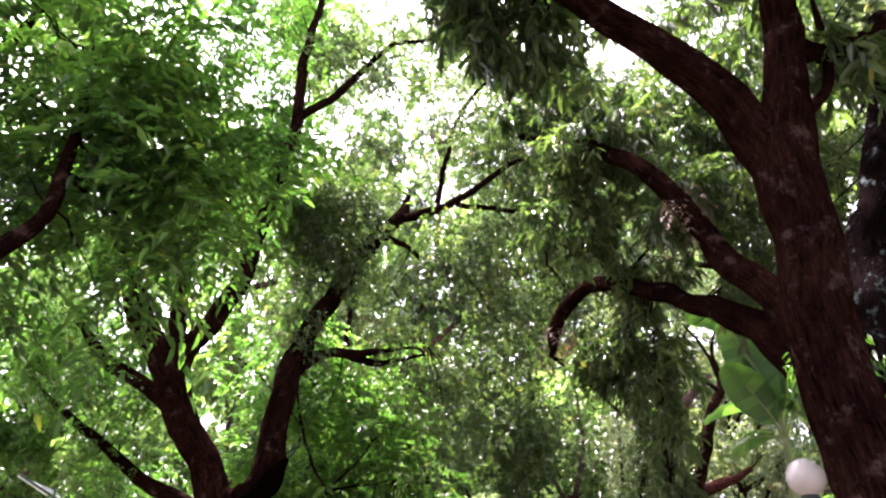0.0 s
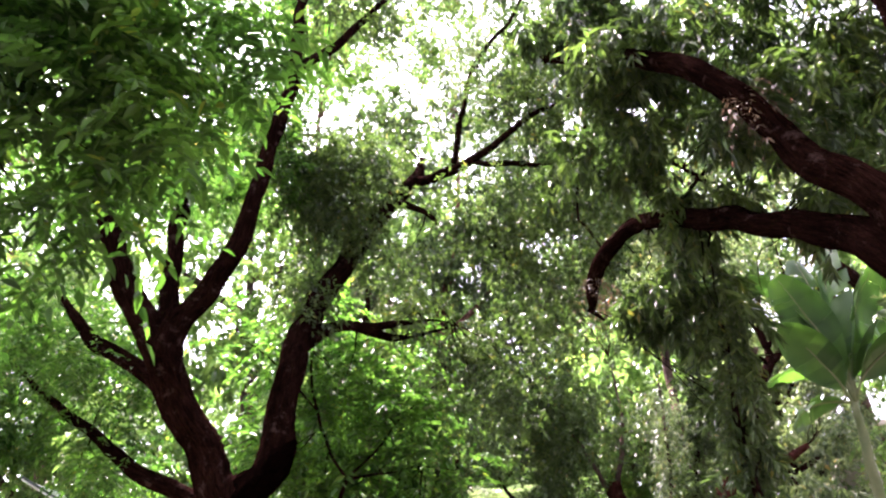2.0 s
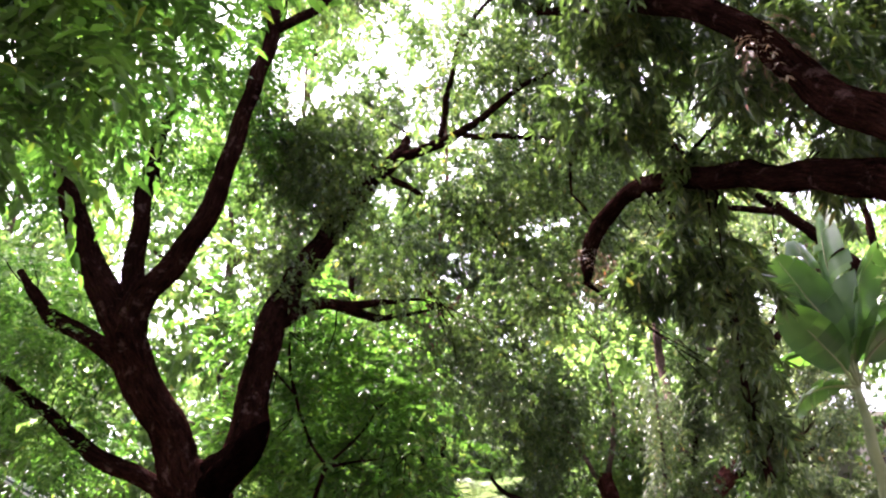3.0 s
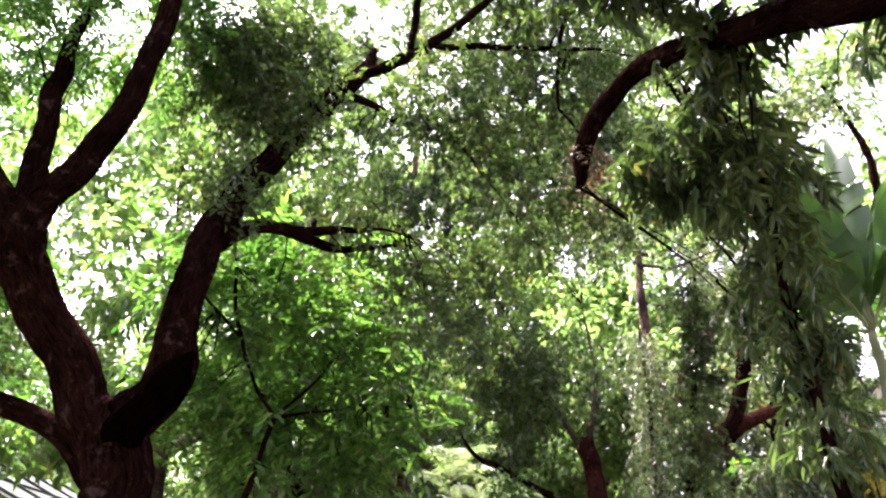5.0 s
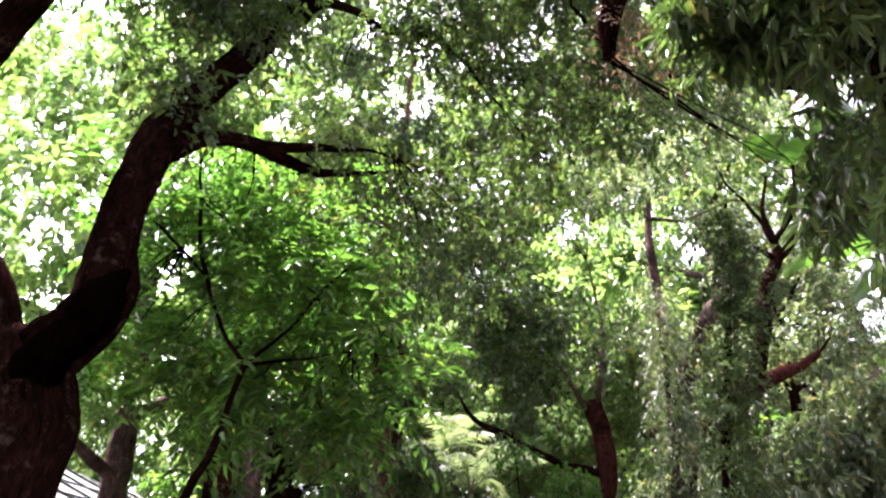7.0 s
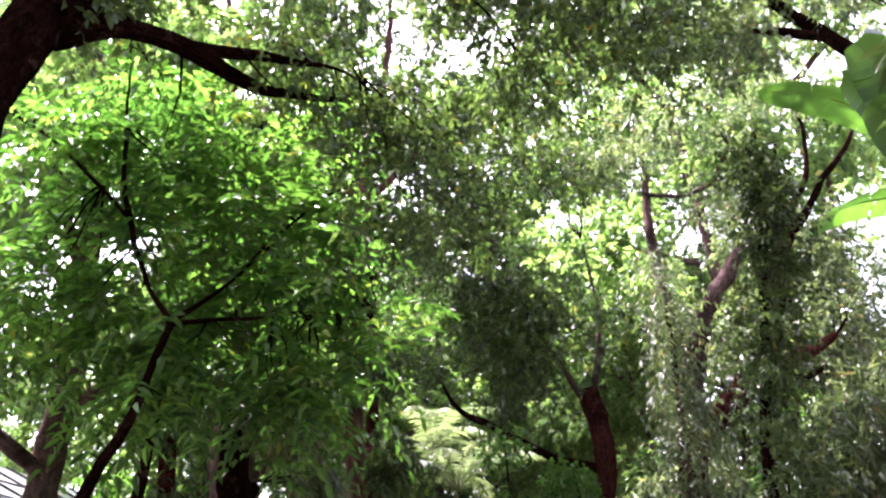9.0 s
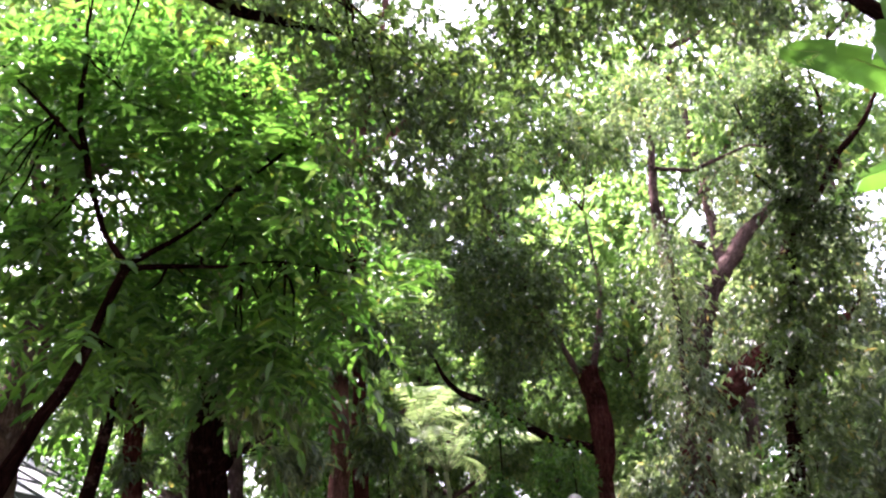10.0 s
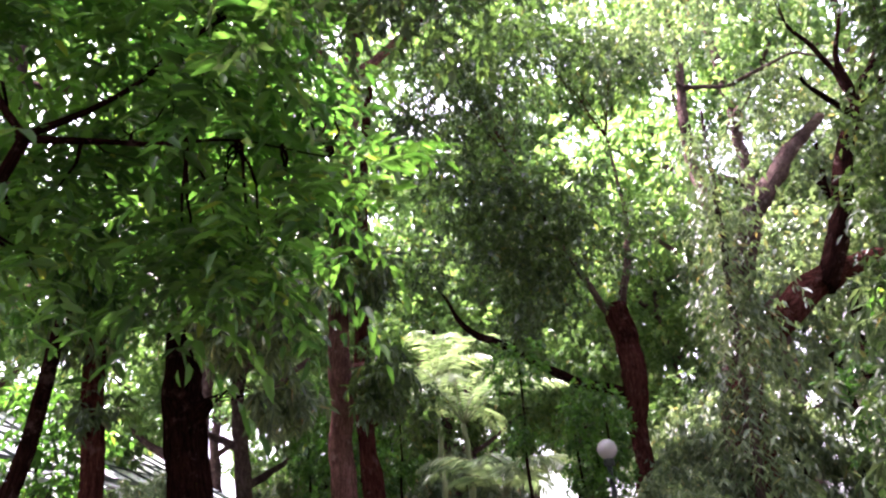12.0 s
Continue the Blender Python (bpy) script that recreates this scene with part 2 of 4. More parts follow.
def twigs(clumps, roots, seed, each=5, r=0.012):
    """Thin twigs that run from the nearest point of the limbs out into the clumps, joined."""
    rng = np.random.default_rng(seed)
    roots = np.array(roots, float)[:, :3]
    V, F, G = [], [], []
    for x, y, z, rx, ry, rz, _ in clumps:
        c = np.array((x, y, z))
        for _ in range(each):
            end = c + unit(rng.normal(size=3)) * (rx, ry, rz) * rng.uniform(0.3, 0.85)
            start = roots[np.argmin(((roots - c * 0.6 - end * 0.4) ** 2).sum(1))]
            if np.linalg.norm(end - start) > 6:
                start = c
            mid = (start + end) / 2 + rng.normal(size=3) * 0.12 * np.linalg.norm(end - start) + (0, 0, 0.1)
            for i, t in enumerate(np.linspace(0, 1, 7)):
                q = (1 - t) ** 2 * start + 2 * t * (1 - t) * mid + t * t * end + rng.normal(size=3) * 0.02
                rr = r * (1.6 - 1.35 * t)
                for a in (0, 2.09, 4.19):
                    V.append(q + rr * np.array((math.cos(a), math.sin(a) * 0.7, math.sin(a) * 0.7)))
                    G.append((math.cos(a) * rr, math.sin(a) * rr, t))
                if i:
                    n = len(V) - 6
                    F += [(n + j, n + (j + 1) % 3, n + 3 + (j + 1) % 3, n + 3 + j) for j in range(3)]
    me = bpy.data.meshes.new("twigs")
    me.from_pydata([tuple(v) for v in V], [], F)
    me.attributes.new("grain", "FLOAT_VECTOR", "POINT").data.foreach_set("vector", np.array(G, np.float32).ravel())
    return me


def shoots(limbs, seed):
    """Thin side shoots along the limbs, bent downward at their ends, joined."""
    rng = np.random.default_rng(seed)
    V, F, G = [], [], []
    for kind, pts, *_ in limbs:
        if kind in ("trunk", "stub"):
            continue
        s = spline(pts, 0.1)
        along = unit(np.gradient(s[:, :3], axis=0))
        for _ in range(max(4, int(len(s) * 0.12))):
            i = int(rng.integers(len(s) // 3, len(s)))
            way = unit(along[i] * 0.8 + rng.normal(size=3) * 0.7)
            reach, r = rng.uniform(0.4, 1.3), min(0.018, s[i, 3] * 0.5) * rng.uniform(0.6, 1.0)
            q = s[i, :3].copy()
            for k in range(8):
                for a in (0, 1.57, 3.14, 4.71):
                    V.append(q + r * (1.05 - k / 8) * np.array((math.cos(a), math.sin(a) * 0.7, math.sin(a) * 0.7)))
                    G.append((math.cos(a) * 0.05, math.sin(a) * 0.05, k * 0.05))
                if k:
                    n = len(V) - 8
                    F += [(n + j, n + (j + 1) % 4, n + 4 + (j + 1) % 4, n + 4 + j) for j in range(4)]
                way = unit(way + rng.normal(size=3) * 0.22 + (0, 0, -0.06))
                q = q + way * reach / 7
    if not F:
        return None
    me = bpy.data.meshes.new("shoots")
    me.from_pydata([tuple(v) for v in V], [], F)
    me.attributes.new("grain", "FLOAT_VECTOR", "POINT").data.foreach_set("vector", np.array(G, np.float32).ravel())
    return me


def tree(label, foot, mat, limbs, crowns, seed, sides=12, group="", category="tree", twig=5, name="tree"):
    """A tree: trunk and limbs as parts, with one crown for each kind of leaf."""
    base = tagged(new(name), label, category, group)
    base.location = foot
    back = Matrix.Translation(-Vector(foot))
    joints = []
    for i, (kind, pts, *m) in enumerate(limbs):
        if kind == "branch" and pts[-1][3] < 0.04:
            run = unit(np.array(pts[-1][:3]) - np.array(pts[-2][:3]))
            pts = [*pts, (*(np.array(pts[-1][:3]) + run * 0.7 + (0, 0, -0.12)), 0.005)]
        me = tube(pts, sides if kind == "trunk" else 20 if kind == "stub" else max(8, sides - 2), 0.04 if kind == "stub" else 0.09, 0.34 if kind == "stub" else 0.17, seed + i, 0.35 if kind == "trunk" and pts[0][2] < 0.2 else 0.0)
        me.transform(back)
        part(kind, me, m[0] if m else mat, base)
        joints += [p for p in spline(pts, 0.4) if p[2] > 2.5] or [pts[-1]]
    side = shoots(limbs, seed)
    if side:
        side.transform(back)
        tagged(part("shoot_growth", side, mat, base), kind="stuff")
    for i, (kind, leafmat, clumps, scale, amount) in enumerate(crowns):
        me = foliage(clumps, kind, seed * 7 + i, scale, amount)
        me.transform(back)
        tagged(part("crown", me, leafmat, base), kind="stuff")
        if twig:
            tw = twigs(clumps, joints, seed * 5 + i, twig)
            tw.transform(back)
            tagged(part("twig_growth", tw, mat, base), kind="stuff")
    return base


# ---- ground ----
def ground():
    m, n, l, p = material("leaf_litter_soil")
    co = n.new("ShaderNodeTexCoord").outputs["Object"]
    a, b = noise_tex(n, l, 0.4, 5, co), noise_tex(n, l, 14, 6, co)
    col = mix(n, l, b, ramp(n, l, a, ((0.35, (0.06, 0.045, 0.03)), (0.65, (0.055, 0.07, 0.025)))), (0.13, 0.10, 0.065))
    l.new(col, p.inputs["Base Color"])
    p.inputs["Roughness"].default_value = 0.95
    bump(n, l, b, 0.8, 0.05, p)
    bm = bmesh.new()
    bmesh.ops.create_grid(bm, x_segments=90, y_segments=90, size=1.0)
    for v in bm.verts:
        v.co.x, v.co.y = math.copysign(abs(v.co.x) ** 3, v.co.x) * 1500, math.copysign(abs(v.co.y) ** 3, v.co.y) * 1500
        v.co.z = 0.12 * noise.noise(Vector((v.co.x * 0.2, v.co.y * 0.2, 0))) - 0.05
    tagged(part("ground", bm_mesh("ground", bm, True), m, None), "bare brown soil with leaf litter and moss", "ground", kind="structure")


ground()

# ---- the forked tree ----
FORK_LIMBS = [
    ("trunk", [(-2.85, 11.3, -0.1, 0.36), (-2.9, 11.25, 1.2, 0.31), (-2.95, 11.2, 2.5, 0.30), (-2.98, 11.2, 3.3, 0.33), (-3.02, 11.2, 3.7, 0.20)]),
    ("limb", [(-3.0, 11.2, 3.1, 0.22), (-3.2, 11.15, 3.55, 0.25), (-3.65, 10.9, 4.5, 0.23), (-3.98, 10.65, 5.2, 0.21), (-4.4, 10.6, 6.0, 0.18), (-4.85, 10.5, 6.9, 0.16), (-5.15, 10.5, 7.8, 0.12), (-5.3, 10.6, 9.2, 0.07)]),
    ("limb", [(-3.9, 10.65, 5.15, 0.20), (-3.78, 10.6, 5.7, 0.17), (-3.4, 10.6, 6.2, 0.15), (-3.05, 10.6, 6.95, 0.135), (-2.9, 10.7, 7.9, 0.125), (-2.63, 10.7, 9.1, 0.115), (-2.48, 10.75, 10.2, 0.11), (-2.48, 10.8, 11.5, 0.09), (-2.3, 11, 13.0, 0.07), (-2.1, 11, 15.0, 0.03)]),
    ("limb", [(-3.92, 10.65, 5.2, 0.17), (-4.05, 10.8, 6.2, 0.13), (-4.15, 11.0, 7.2, 0.11), (-4.2, 11.2, 8.2, 0.09), (-4.1, 11.5, 9.8, 0.05)]),
    ("limb", [(-3.0, 11.3, 3.3, 0.18), (-2.72, 11.34, 3.7, 0.21), (-2.54, 11.38, 4.2, 0.22), (-2.47, 11.5, 5.2, 0.20), (-2.38, 11.8, 5.9, 0.20), (-2.2, 12.2, 6.65, 0.17), (-1.85, 12.8, 7.8, 0.17), (-1.3, 13.4, 9.0, 0.16), (-0.8, 13.75, 9.8, 0.13), (-0.6, 13.9, 10.4, 0.06)]),
    ("stub", [(-3.05, 11.2, 3.2, 0.20), (-2.82, 11.12, 3.42, 0.23), (-2.54, 11.06, 3.72, 0.20), (-2.40, 11.03, 3.88, 0.17), (-2.27, 11.0, 4.02, 0.07), (-2.2, 11.0, 4.1, 0.02)], BARK_CHAR),
    ("branch", [(-0.8, 13.75, 9.75, 0.10), (-0.14, 13.3, 9.65, 0.09), (0.55, 12.9, 9.72, 0.07), (1.45, 12.5, 10.2, 0.045), (2.3, 12.4, 10.6, 0.02)]),
    ("branch", [(0.33, 13.0, 9.68, 0.055), (1.1, 12.8, 9.38, 0.05), (1.9, 12.7, 9.22, 0.04), (2.8, 12.6, 9.05, 0.02)]),
    ("branch", [(0.0, 13.2, 9.75, 0.06), (0.27, 12.7, 10.7, 0.05), (0.6, 12.55, 11.7, 0.045), (1.35, 12.5, 12.7, 0.03), (1.8, 12.5, 13.8, 0.015)]),
    ("branch", [(-1.2, 13.5, 9.25, 0.08), (-0.56, 13.5, 8.88, 0.055), (-0.2, 13.4, 8.5, 0.05), (0.45, 13.4, 8.33, 0.035), (1.0, 13.4, 7.5, 0.015)]),
    ("branch", [(-2.35, 11.85, 5.75, 0.13), (-2.06, 12.3, 6.18, 0.10), (-1.68, 12.8, 6.38, 0.09), (-1.33, 13.3, 6.39, 0.07), (-0.93, 13.8, 6.54, 0.05), (-0.3, 14.5, 6.95, 0.02)]),
    ("branch", [(-1.75, 12.75, 6.37, 0.07), (-1.28, 13.0, 6.45, 0.06), (-0.7, 13.5, 6.72, 0.03)]),
    ("branch", [(-2.5, 10.75, 10.1, 0.085), (-1.8, 11.0, 10.9, 0.075), (-1.3, 11.2, 11.7, 0.06), (-0.77, 11.3, 12.4, 0.05), (-0.1, 11.5, 12.66, 0.03), (0.8, 11.6, 12.9, 0.015)]),
    ("branch", [(-3.15, 11.3, 3.0, 0.14), (-3.6, 11.4, 3.5, 0.12), (-4.5, 11.4, 3.95, 0.10), (-5.2, 11.6, 4.5, 0.08), (-5.9, 11.7, 5.0, 0.06), (-6.9, 12.0, 5.8, 0.025)]),
    ("branch", [(-3.8, 10.8, 4.75, 0.14), (-4.4, 10.9, 5.2, 0.12), (-5.1, 11.0, 5.64, 0.10), (-5.9, 11.3, 6.5, 0.05)]),
    ("branch", [(2.1, 12.6, 8.0, 0.02), (2.17, 12.6, 8.9, 0.03), (2.42, 12.6, 9.9, 0.035), (2.56, 12.4, 11.0, 0.04), (2.3, 12.2, 12.4, 0.03)]),
]
FORK_CLUMPS = [
    (-2.3, 13.4, 9.7, 0.8, 0.7, 0.9, 60), (-0.9, 14.3, 8.0, 0.8, 0.6, 0.8, 24), (-2.7, 12.9, 7.2, 0.4, 0.4, 0.6, 14),
    (-1.5, 11.3, 12.0, 1.0, 0.9, 0.8, 55), (0.2, 11.8, 13.2, 1.3, 1.0, 0.8, 60), (1.4, 12.6, 10.8, 1.4, 1.0, 1.0, 90),
    (0.6, 13.2, 8.6, 1.2, 1.0, 1.0, 90), (2.3, 13.3, 9.3, 1.4, 1.2, 1.4, 120), (1.7, 13.6, 7.2, 1.4, 1.2, 1.2, 76),
    (-0.2, 14.2, 6.6, 1.0, 0.8, 0.8, 30), (-1.0, 13.7, 6.9, 0.6, 0.5, 0.4, 18), (0.4, 14.0, 5.6, 0.9, 0.8, 0.8, 40), (3.0, 13.5, 7.2, 1.0, 1.0, 1.1, 40), (1.0, 14.0, 11.4, 1.6, 1.2, 0.9, 60), (3.2, 14.2, 10.6, 1.4, 1.2, 1.0, 60), (1.9, 12.8, 13.2, 1.2, 1.0, 0.9, 50), (3.4, 13.2, 12.6, 1.2, 1.0, 1.0, 50), (-1.7, 14.8, 11.0, 1.0, 0.8, 0.9, 50), (-2.7, 14.2, 8.8, 0.7, 0.6, 0.8, 30), (-2.4, 12.7, 9.0, 0.55, 0.5, 0.75, 34), (-2.35, 12.0, 6.4, 0.34, 0.3, 0.5, 16), (-2.3, 12.4, 9.3, 0.75, 0.45, 0.6, 46), (-2.65, 12.4, 8.5, 0.5, 0.4, 0.6, 28), (-1.75, 12.6, 9.7, 0.6, 0.4, 0.5, 26), (-3.0, 12.5, 9.7, 0.4, 0.35, 0.5, 14), (-2.0, 12.3, 8.5, 0.4, 0.3, 0.4, 16), (-1.6, 12.5, 8.0, 0.35, 0.3, 0.4, 18), (-1.35, 12.9, 8.9, 0.3, 0.3, 0.4, 14),
]
FORK_CLUMPS_LEFT = [
    (-5.3, 11.2, 8.4, 1.3, 1.2, 1.5, 70), (-4.0, 11.6, 9.8, 1.3, 1.2, 1.4, 60), (-6.6, 12.0, 6.2, 1.0, 1.0, 0.9, 60),
    (-5.2, 11.6, 5.6, 0.9, 0.8, 0.6, 40), (-3.0, 11.4, 13.6, 1.4, 1.2, 1.2, 60), (-4.5, 11.6, 12.6, 1.5, 1.2, 1.6, 70), (-5.0, 12.0, 4.2, 0.8, 0.8, 0.6, 30),
    (-3.1, 12.2, 11.2, 0.9, 0.8, 1.3, 50), (-3.0, 12.2, 9.0, 0.7, 0.6, 0.8, 26), (-7.0, 12.5, 10.0, 1.4, 1.2, 1.6, 50), (-6.0, 12.0, 12.2, 1.4, 1.2, 1.2, 40),
]
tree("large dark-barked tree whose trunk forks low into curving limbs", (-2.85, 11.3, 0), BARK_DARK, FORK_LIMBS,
     [("fine", LEAF_MANGO, FORK_CLUMPS, 1.6, 1.05), ("neem", LEAF_PINNATE, FORK_CLUMPS_LEFT, 1.6, 0.9)], 11, 14)

# ---- two trees beside the path on the near side ----
NEAR_LIMBS = [
    ("trunk", [(2.75, 4.3, -0.1, 0.27), (2.6, 4.3, 1.2, 0.24), (2.43, 4.3, 2.3, 0.22), (2.38, 4.3, 2.8, 0.205), (2.37, 4.3, 3.4, 0.20), (2.41, 4.3, 4.05, 0.20), (2.46, 4.3, 4.7, 0.20), (2.63, 4.3, 5.4, 0.15), (2.8, 4.3, 6.4, 0.13), (3.1, 4.3, 8.2, 0.08)]),
    ("limb", [(2.42, 4.3, 4.3, 0.18), (2.3, 4.3, 4.75, 0.17), (1.98, 4.25, 5.25, 0.145), (1.45, 4.2, 5.75, 0.125), (0.85, 4.1, 6.15, 0.11), (0.0, 4.0, 6.8, 0.08), (-0.8, 3.8, 7.6, 0.04)]),
    ("limb", [(2.72, 4.35, 5.8, 0.08), (3.0, 4.45, 5.75, 0.085), (3.5, 4.5, 5.9, 0.07), (4.2, 4.6, 6.6, 0.03)]),
    ("branch", [(2.6, 4.4, 4.95, 0.05), (2.85, 4.5, 5.15, 0.045), (3.08, 4.5, 5.45, 0.04), (3.12, 4.5, 6.0, 0.03)]),
]
NEAR_CLUMPS = [
    (0.6, 4.6, 6.9, 0.9, 0.7, 0.5, 22), (0.4, 4.7, 6.35, 0.5, 0.35, 0.22, 9), (3.3, 4.6, 5.9, 0.4, 0.3, 0.35, 9), (1.0, 5.2, 6.6, 0.6, 0.5, 0.45, 14), (2.9, 4.6, 7.6, 1.2, 1.0, 0.9, 36),
    # overhead and behind the start: unseen clumps, added to dim the light below
    (-1.0, 2.0, 8.6, 2.2, 2.0, 0.8, 70), (1.5, 1.0, 8.4, 2.2, 2.0, 0.8, 70), (4.2, 3.0, 7.6, 1.4, 2.0, 1.0, 60),
    (0.5, -2.5, 8.2, 2.6, 2.0, 1.0, 70), (3.6, -1.5, 7.4, 1.8, 2.0, 1.2, 60),
]
# Unseen canopy over the start, added only to shade the near trunks
NEAR_SHADE = [(0.5, 0.5, 10.4, 2.4, 2.4, 0.8, 60), (3.5, 0.5, 10.0, 2.4, 2.4, 0.8, 60), (0.4, 5.0, 11.0, 2.0, 2.0, 0.7, 46), (3.4, 5.0, 10.6, 2.2, 2.0, 0.8, 50), (6.6, 3.0, 9.6, 2.0, 2.6, 1.0, 54), (1.5, -4.5, 9.6, 3.0, 2.6, 1.0, 60), (6.0, -3.5, 9.0, 2.4, 2.6, 1.0, 50)]
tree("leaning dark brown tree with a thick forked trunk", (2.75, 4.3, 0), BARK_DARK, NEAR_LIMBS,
     [("mango", LEAF_MANGO, NEAR_CLUMPS, 1.15, 1.0), ("broad", LEAF_MANGO, NEAR_SHADE, 2.2, 0.7)], 31, 16)

ARCH_LIMBS = [
    ("trunk", [(3.6, 6.5, -0.1, 0.40), (3.7, 6.4, 1.5, 0.36), (3.75, 6.4, 3.0, 0.34), (3.9, 6.4, 4.0, 0.32), (4.2, 6.4, 4.9, 0.28), (4.7, 6.4, 6.0, 0.22), (5.2, 6.4, 8.0, 0.12)], BARK_LICHEN),
    ("limb", [(3.65, 6.3, 3.3, 0.18), (3.25, 6.2, 3.9, 0.17), (3.07, 6.3, 4.47, 0.15), (2.81, 6.7, 5.23, 0.125), (2.58, 6.9, 5.94, 0.115), (2.27, 7.3, 6.68, 0.10), (1.79, 8.0, 7.45, 0.08), (1.2, 8.6, 8.0, 0.03)]),
    ("limb", [(3.6, 6.2, 2.9, 0.19), (3.3, 6.15, 3.5, 0.18), (3.1, 6.35, 4.0, 0.17), (2.98, 6.75, 4.4, 0.145), (2.84, 7.4, 4.86, 0.12), (2.56, 8.3, 5.45, 0.11), (2.28, 9.2, 6.0, 0.105), (2.02, 9.8, 6.1, 0.10), (1.80, 10.1, 5.88, 0.095), (1.68, 10.26, 5.62, 0.085), (1.62, 10.3, 5.35, 0.045)]),
]
ARCH_CLUMPS = [
    (2.2, 7.8, 7.4, 0.9, 0.8, 0.6, 34), (2.9, 7.4, 6.2, 0.6, 0.6, 0.6, 26), (1.9, 8.6, 6.8, 0.8, 0.7, 0.7, 34),
    (2.7, 8.6, 5.7, 0.5, 0.5, 0.4, 16), (2.3, 9.4, 5.0, 0.6, 0.5, 0.5, 30), (2.8, 9.2, 4.9, 0.4, 0.5, 0.5, 18), (3.1, 9.9, 5.2, 0.35, 0.4, 0.4, 12),
    (3.5, 7.4, 5.2, 0.5, 0.6, 0.6, 16), (3.6, 8.2, 6.7, 0.6, 0.9, 0.7, 22), (1.6, 8.4, 8.4, 1.0, 0.9, 0.6, 34), (3.1, 10.2, 4.2, 0.32, 0.5, 0.6, 14),
    (4.0, 7.2, 8.4, 1.4, 1.2, 1.0, 40), (2.8, 8.8, 8.6, 1.2, 1.0, 0.9, 44), (4.6, 8.4, 6.4, 0.9, 1.0, 1.2, 34), (3.6, 9.6, 8.8, 1.2, 1.0, 1.0, 50),
]
ARCH_FAR = [(5.6, 9.0, 7.6, 1.1, 1.0, 1.2, 44), (2.2, 10.2, 9.8, 1.2, 1.0, 0.8, 44), (6.4, 8.6, 9.6, 1.5, 1.2, 1.0, 44), (4.6, 9.4, 10.6, 1.5, 1.2, 0.9, 44), (4.5, 8.6, 8.0, 1.2, 1.0, 0.8, 40)]
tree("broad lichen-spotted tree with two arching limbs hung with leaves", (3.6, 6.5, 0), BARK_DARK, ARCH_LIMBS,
     [("mango", LEAF_MANGO, ARCH_CLUMPS, 0.95, 1.25), ("mango", LEAF_MANGO, ARCH_FAR, 1.1, 1.0), ("weep", LEAF_PINNATE, [(3.3, 6.05, 3.95, 0.32, 0.25, 0.25, 9)], 0.9, 1.0),
      ("weep", LEAF_DRY, [(2.6, 6.95, 5.85, 0.22, 0.2, 0.16, 6), (1.72, 10.2, 5.6, 0.2, 0.2, 0.16, 5)], 0.55, 1.0)], 51, 16)

# ---- tree beside the start of the path, its crown hanging low ----
HANG_LIMBS = [
    ("trunk", [(-5.6, 3.6, -0.1, 0.26), (-5.4, 3.8, 1.5, 0.22), (-4.9, 4.2, 3.0, 0.18), (-4.2, 4.5, 3.7, 0.14)]),
    ("limb", [(-4.2, 4.5, 3.7, 0.12), (-3.4, 4.6, 3.85, 0.08), (-3.05, 4.7, 4.23, 0.07), (-2.9, 4.8, 4.63, 0.06), (-2.92, 4.9, 5.28, 0.045), (-3.0, 5.0, 6.2, 0.02)]),
    ("limb", [(-4.9, 4.2, 3.0, 0.14), (-5.0, 4.8, 4.4, 0.11), (-4.6, 5.4, 6.0, 0.08), (-4.0, 5.6, 7.5, 0.04)]),
]
HANG_CLUMPS = [
    (-2.5, 4.9, 5.5, 0.95, 0.6, 0.5, 34), (-1.5, 5.6, 5.6, 0.4, 0.4, 0.4, 10), (-1.95, 5.3, 5.1, 0.55, 0.5, 0.6, 28), (-3.4, 5.2, 5.3, 0.8, 0.7, 0.8, 42),
    (-2.6, 5.5, 4.7, 0.75, 0.5, 0.6, 34), (-3.7, 5.3, 4.3, 0.6, 0.5, 0.5, 16), (-3.6, 5.0, 6.6, 1.0, 0.9, 0.7, 40), (-2.6, 5.2, 6.5, 0.9, 0.6, 0.45, 26), (-4.0, 5.4, 5.6, 0.7, 0.6, 0.6, 26), (-2.1, 6.1, 5.0, 0.45, 0.4, 0.5, 16), (-2.3, 5.6, 6.3, 0.7, 0.6, 0.4, 16),
]
# Leaf masses above the view, added to darken the low crown beneath
HANG_SHADE = [(-5.5, 0.0, 9.6, 2.4, 2.6, 0.8, 60), (-2.5, 0.5, 10.2, 2.4, 2.6, 0.8, 60), (-5.5, 4.5, 10.0, 2.4, 2.2, 0.8, 60), (-2.6, 5.0, 10.6, 2.2, 2.0, 0.8, 60), (-5.0, 7.6, 11.6, 2.2, 1.8, 0.8, 50), (-2.4, 7.8, 12.6, 2.0, 1.6, 0.7, 40), (-4.0, -4.5, 9.4, 3.0, 2.6, 1.0, 60), (-8.0, 6.0, 8.6, 1.6, 2.4, 1.4, 50)]
tree("slender tree whose low crown hangs over the path", (-5.6, 3.6, 0), BARK_DARK, HANG_LIMBS,
     [("pinnate", LEAF_PINNATE, HANG_CLUMPS, 1.35, 0.50), ("broad", LEAF_PINNATE, HANG_SHADE, 2.2, 1.5)], 71, 10)

